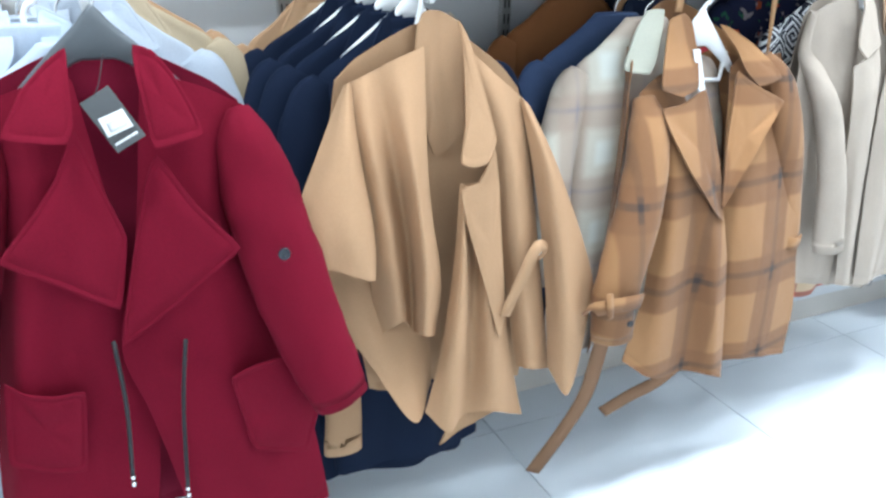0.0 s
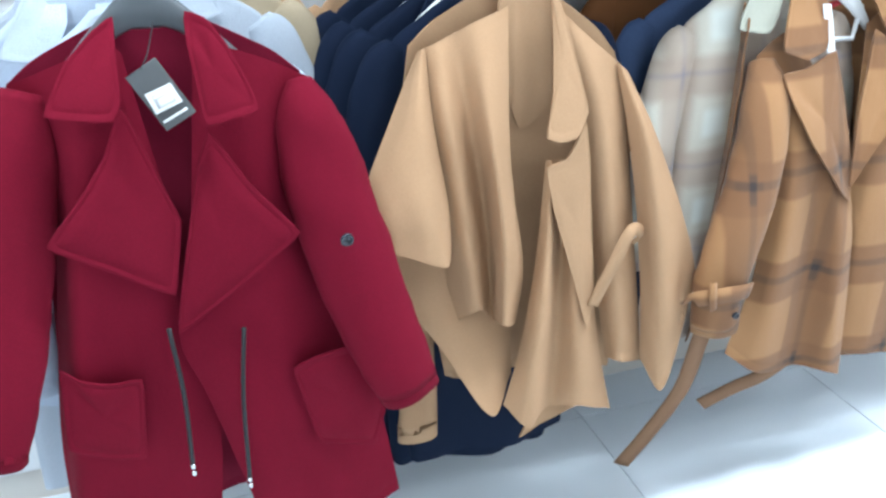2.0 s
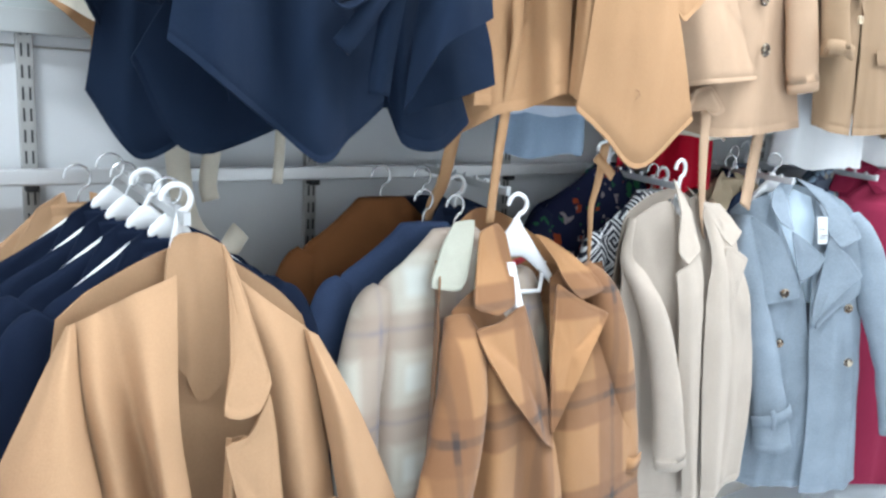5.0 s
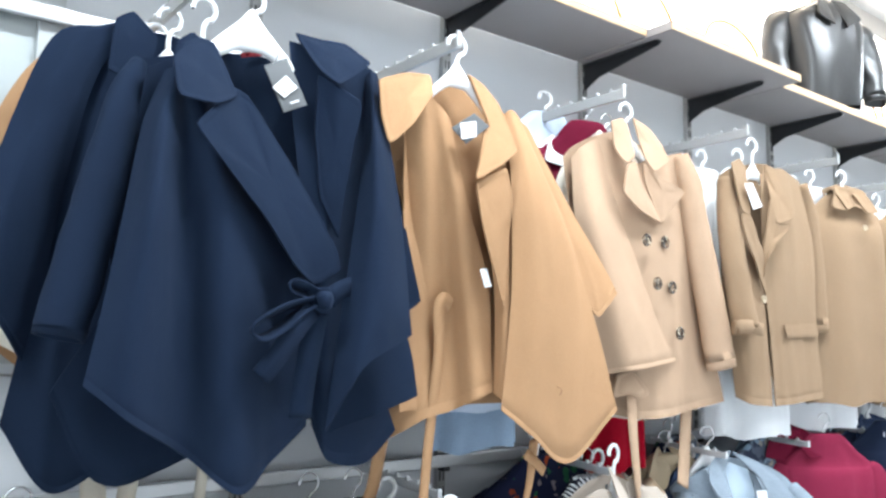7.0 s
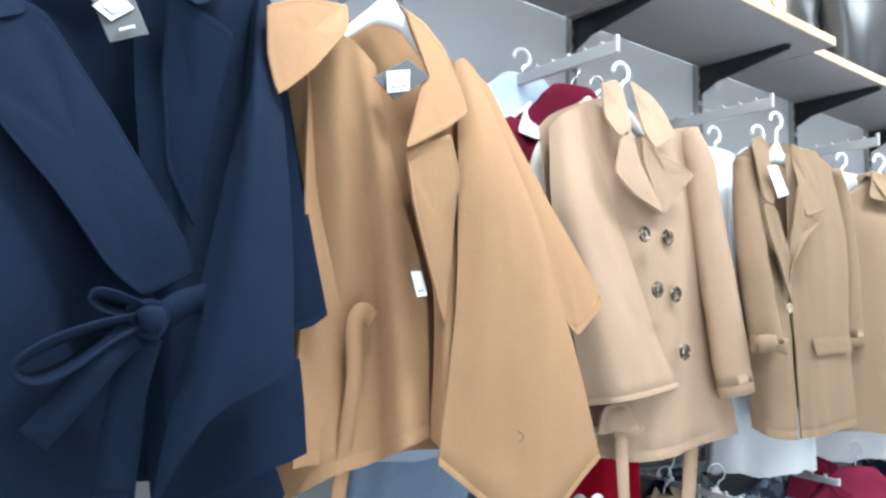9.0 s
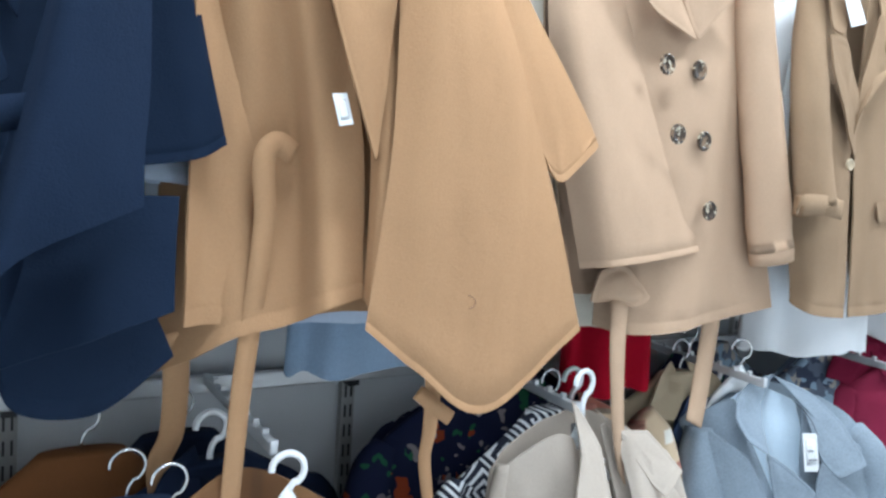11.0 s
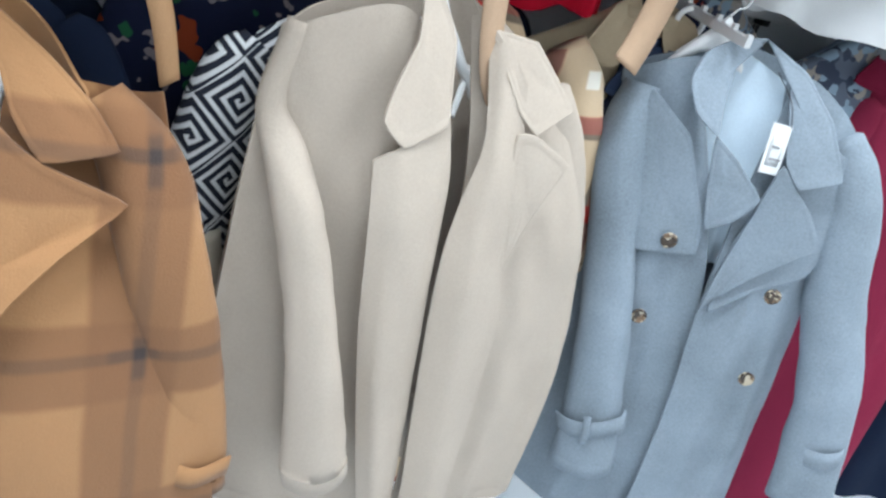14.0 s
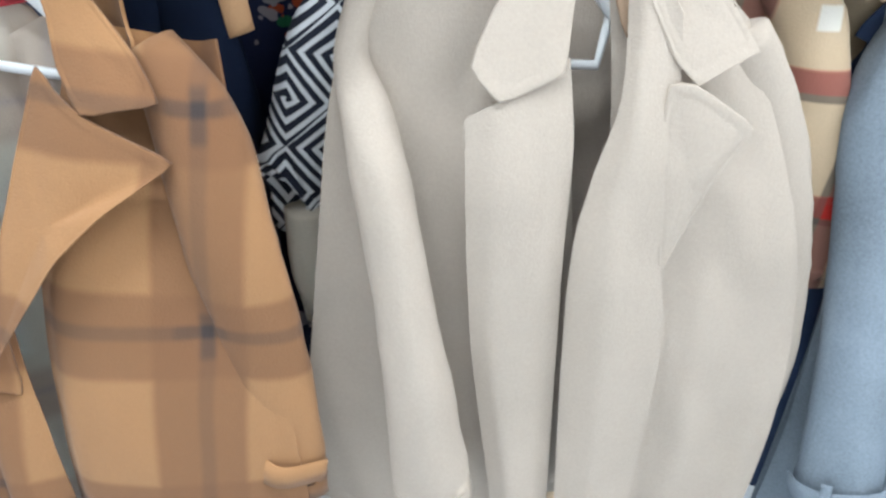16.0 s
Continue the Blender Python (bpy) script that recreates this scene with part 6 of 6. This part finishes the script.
# the wide pale collar of the plaid jacket
Root.ob, Root.ox, Root.oz = [o for o in bpy.data.objects if o.get("label") == "pale cream and tan plaid wool jacket"][0], 0.0, 0.0
flap("collar", [(-0.026, 0.033, -0.03), (0.037, 0.033, -0.02), (0.015, -0.018, -0.045), (-0.010, -0.082, -0.062), (-0.028, -0.106, -0.068), (-0.111, -0.091, -0.07), (-0.076, -0.012, -0.055)], SAGE, "pale sage wool collar")
# the cuff of the long camel coat, seen under the red sleeve
Root.ob, Root.ox, Root.oz = [o for o in bpy.data.objects if o.get("label") == "long camel wool coat behind the navy ones"][0], 0.0, 0.0
limb("sleeve", [(-0.10, -0.45, -0.26, 0.03, 0.022), (-0.095, -0.60, -0.29, 0.036, 0.025), (-0.090, -0.80, -0.30, 0.040, 0.026), (-0.088, -0.965, -0.30, 0.042, 0.026)], CAMEL, seed=2.0, cuff=0.045)
# the loose belt of the crimson dress
Root.ob, Root.ox, Root.oz = [o for o in bpy.data.objects if o.get("label") == "crimson dress hanging below its neighbours"][0], 0.0, 0.0
ribbon("tie_belt", [(-0.230, -0.74, 0.0), (-0.238, -0.84, 0.0), (-0.236, -0.945, 0.0)], 0.026, CRIMSON, twist=1.0)
# the cream cuff below the key-patterned sleeve
Root.ob, Root.ox, Root.oz = [o for o in bpy.data.objects if o.get("label") == "black and white key-patterned knitted jumper"][0], 0.0, 0.0
limb("cuff", [(-0.250, -0.355, -0.03, 0.030, 0.022), (-0.240, -0.43, -0.03, 0.033, 0.024), (-0.218, -0.515, -0.03, 0.030, 0.022)], CREAM, "cream ribbed cuff", seed=4.0)
# belts of the cream coat, looped below its hem
Root.ob, Root.ox, Root.oz = [o for o in bpy.data.objects if o.get("label") == "cream wool coat behind the navy jackets"][0], 0.89, 2.215
ribbon("tie_belt", [(0.80, 1.55, -0.03), (0.805, 1.42, -0.04), (0.82, 1.27, -0.06), (0.88, 1.20, -0.07), (0.93, 1.24, -0.05)], 0.045, CREAM, "cream cloth belt hanging in a loop")
ribbon("tie_belt", [(0.88, 1.55, -0.03), (0.885, 1.45, -0.03), (0.87, 1.34, -0.03), (0.875, 1.30, -0.03)], 0.035, CREAM, "cream cloth belt hanging in a loop")
ribbon("tie_belt", [(1.02, 1.52, -0.03), (1.02, 1.42, -0.03), (1.015, 1.33, -0.03)], 0.022, CREAM, "thin cream cloth belt")

patch("sleeve_wing", [[(0.80, 2.20, 0.0), (0.73, 2.17, 0.0), (0.66, 2.02, -0.01), (0.63, 1.85, -0.02), (0.60, 1.66, -0.03)], [(0.83, 2.20, -0.02), (0.77, 2.15, -0.02), (0.72, 2.02, -0.03), (0.69, 1.85, -0.04), (0.67, 1.62, -0.05)]], CREAM)
Root.ob, Root.ox, Root.oz = [o for o in bpy.data.objects if o.get("label") == "camel wool cape coat at the back of the arm"][0], 0.88, 2.235
patch("sleeve_wing", [[(0.79, 2.225, 0.0), (0.70, 2.21, 0.0), (0.63, 2.10, -0.01), (0.575, 1.92, -0.02), (0.52, 1.70, -0.03)], [(0.82, 2.22, -0.02), (0.75, 2.17, -0.02), (0.69, 2.05, -0.03), (0.65, 1.87, -0.04), (0.60, 1.66, -0.04)], [(0.85, 2.2, -0.01), (0.80, 2.12, -0.01), (0.76, 2.0, -0.02), (0.73, 1.85, -0.02), (0.68, 1.60, -0.02)]], CAMEL_UP)


# ---- goods on the shelf ----
def leather_jacket(x, y, z):
    thing("jacket_form", x, y, z, "black leather jacket filled out on a shelf form", "jacket", "", -20, True)
    Root.oz = 0.0
    loft("body", [(0.47, 0, 0.05, 0.05), (0.45, 0, 0.09, 0.07), (0.41, 0, 0.17, 0.09), (0.36, 0, 0.20, 0.11), (0.2, 0, 0.18, 0.12), (0.05, 0, 0.17, 0.12), (0.0, 0, 0.165, 0.115)], LEATHER, fold=(0.012, 5, 0.4), seed=3)
    for s in (-1, 1):
        limb("sleeve", [(s * 0.17, 0.39, 0, 0.04, 0.04), (s * 0.225, 0.33, 0, 0.058, 0.055), (s * 0.25, 0.2, -0.02, 0.055, 0.05), (s * 0.24, 0.05, -0.05, 0.048, 0.045)], LEATHER, wrinkle=0.2, seed=s)
        flap("collar", [(s * 0.01, 0.47, -0.06), (s * 0.07, 0.46, -0.07), (s * 0.11, 0.37, -0.12), (s * 0.03, 0.33, -0.125)], LEATHER)
    part("foot", box_bm(-0.11, 0.11, -0.09, 0.09, -0.012, 0.0, 0.003), WHITE_PLASTIC, Root.ob)


leather_jacket(3.62, 1.70, 2.627)


def hoop(x, y, z, r, lean, yaw):
    thing("rattan_hoop", x, y, z, "orange rattan ring standing against the light panel", "hoop", "rattan hoops", yaw, True)
    Root.ob.matrix_world = pose(x, y, z, lean, 0, yaw)
    Root.oz = 0.0
    tube("ring", [Vector((r * math.sin(a), 0, r - r * math.cos(a))) for a in [2 * math.pi * k / 28 for k in range(29)]], 0.007, RATTAN, raw=True, smooth_path=False)
    part("clip", box_bm(-0.012, 0.012, -0.009, 0.009, -0.006, 0.012, 0.002), DARK_METAL, Root.ob)


for hx, hr, ly in ((2.58, 0.18, 4), (3.12, 0.16, -6), (4.22, 0.17, 5), (4.60, 0.15, -4)):
    hoop(hx, 1.755, 2.620, hr, -14, ly)

# ---- floor tiles ----
def tile_mesh(w, d):
    bm = box_bm(0.0015, w - 0.0015, 0.0015, d - 0.0015, -0.010, 0.0, 0.0012)
    me = bpy.data.meshes.new("tile")
    bm.to_mesh(me)
    bm.free()
    me.materials.append(TILE)
    return me


TW = 0.77
tm = tile_mesh(TW, TW)
for i in range(-3, 8):
    for j in range(-4, 3):
        tx, ty = 1.13 + i * TW, 0.98 + j * TW
        if tx < -1.75 or tx + TW > 7.3 or ty < -2.3 or ty + TW > 2.6:
            continue
        t = new("tile", tm)
        t.parent = floor
        t.location = (tx, ty, 0.0)
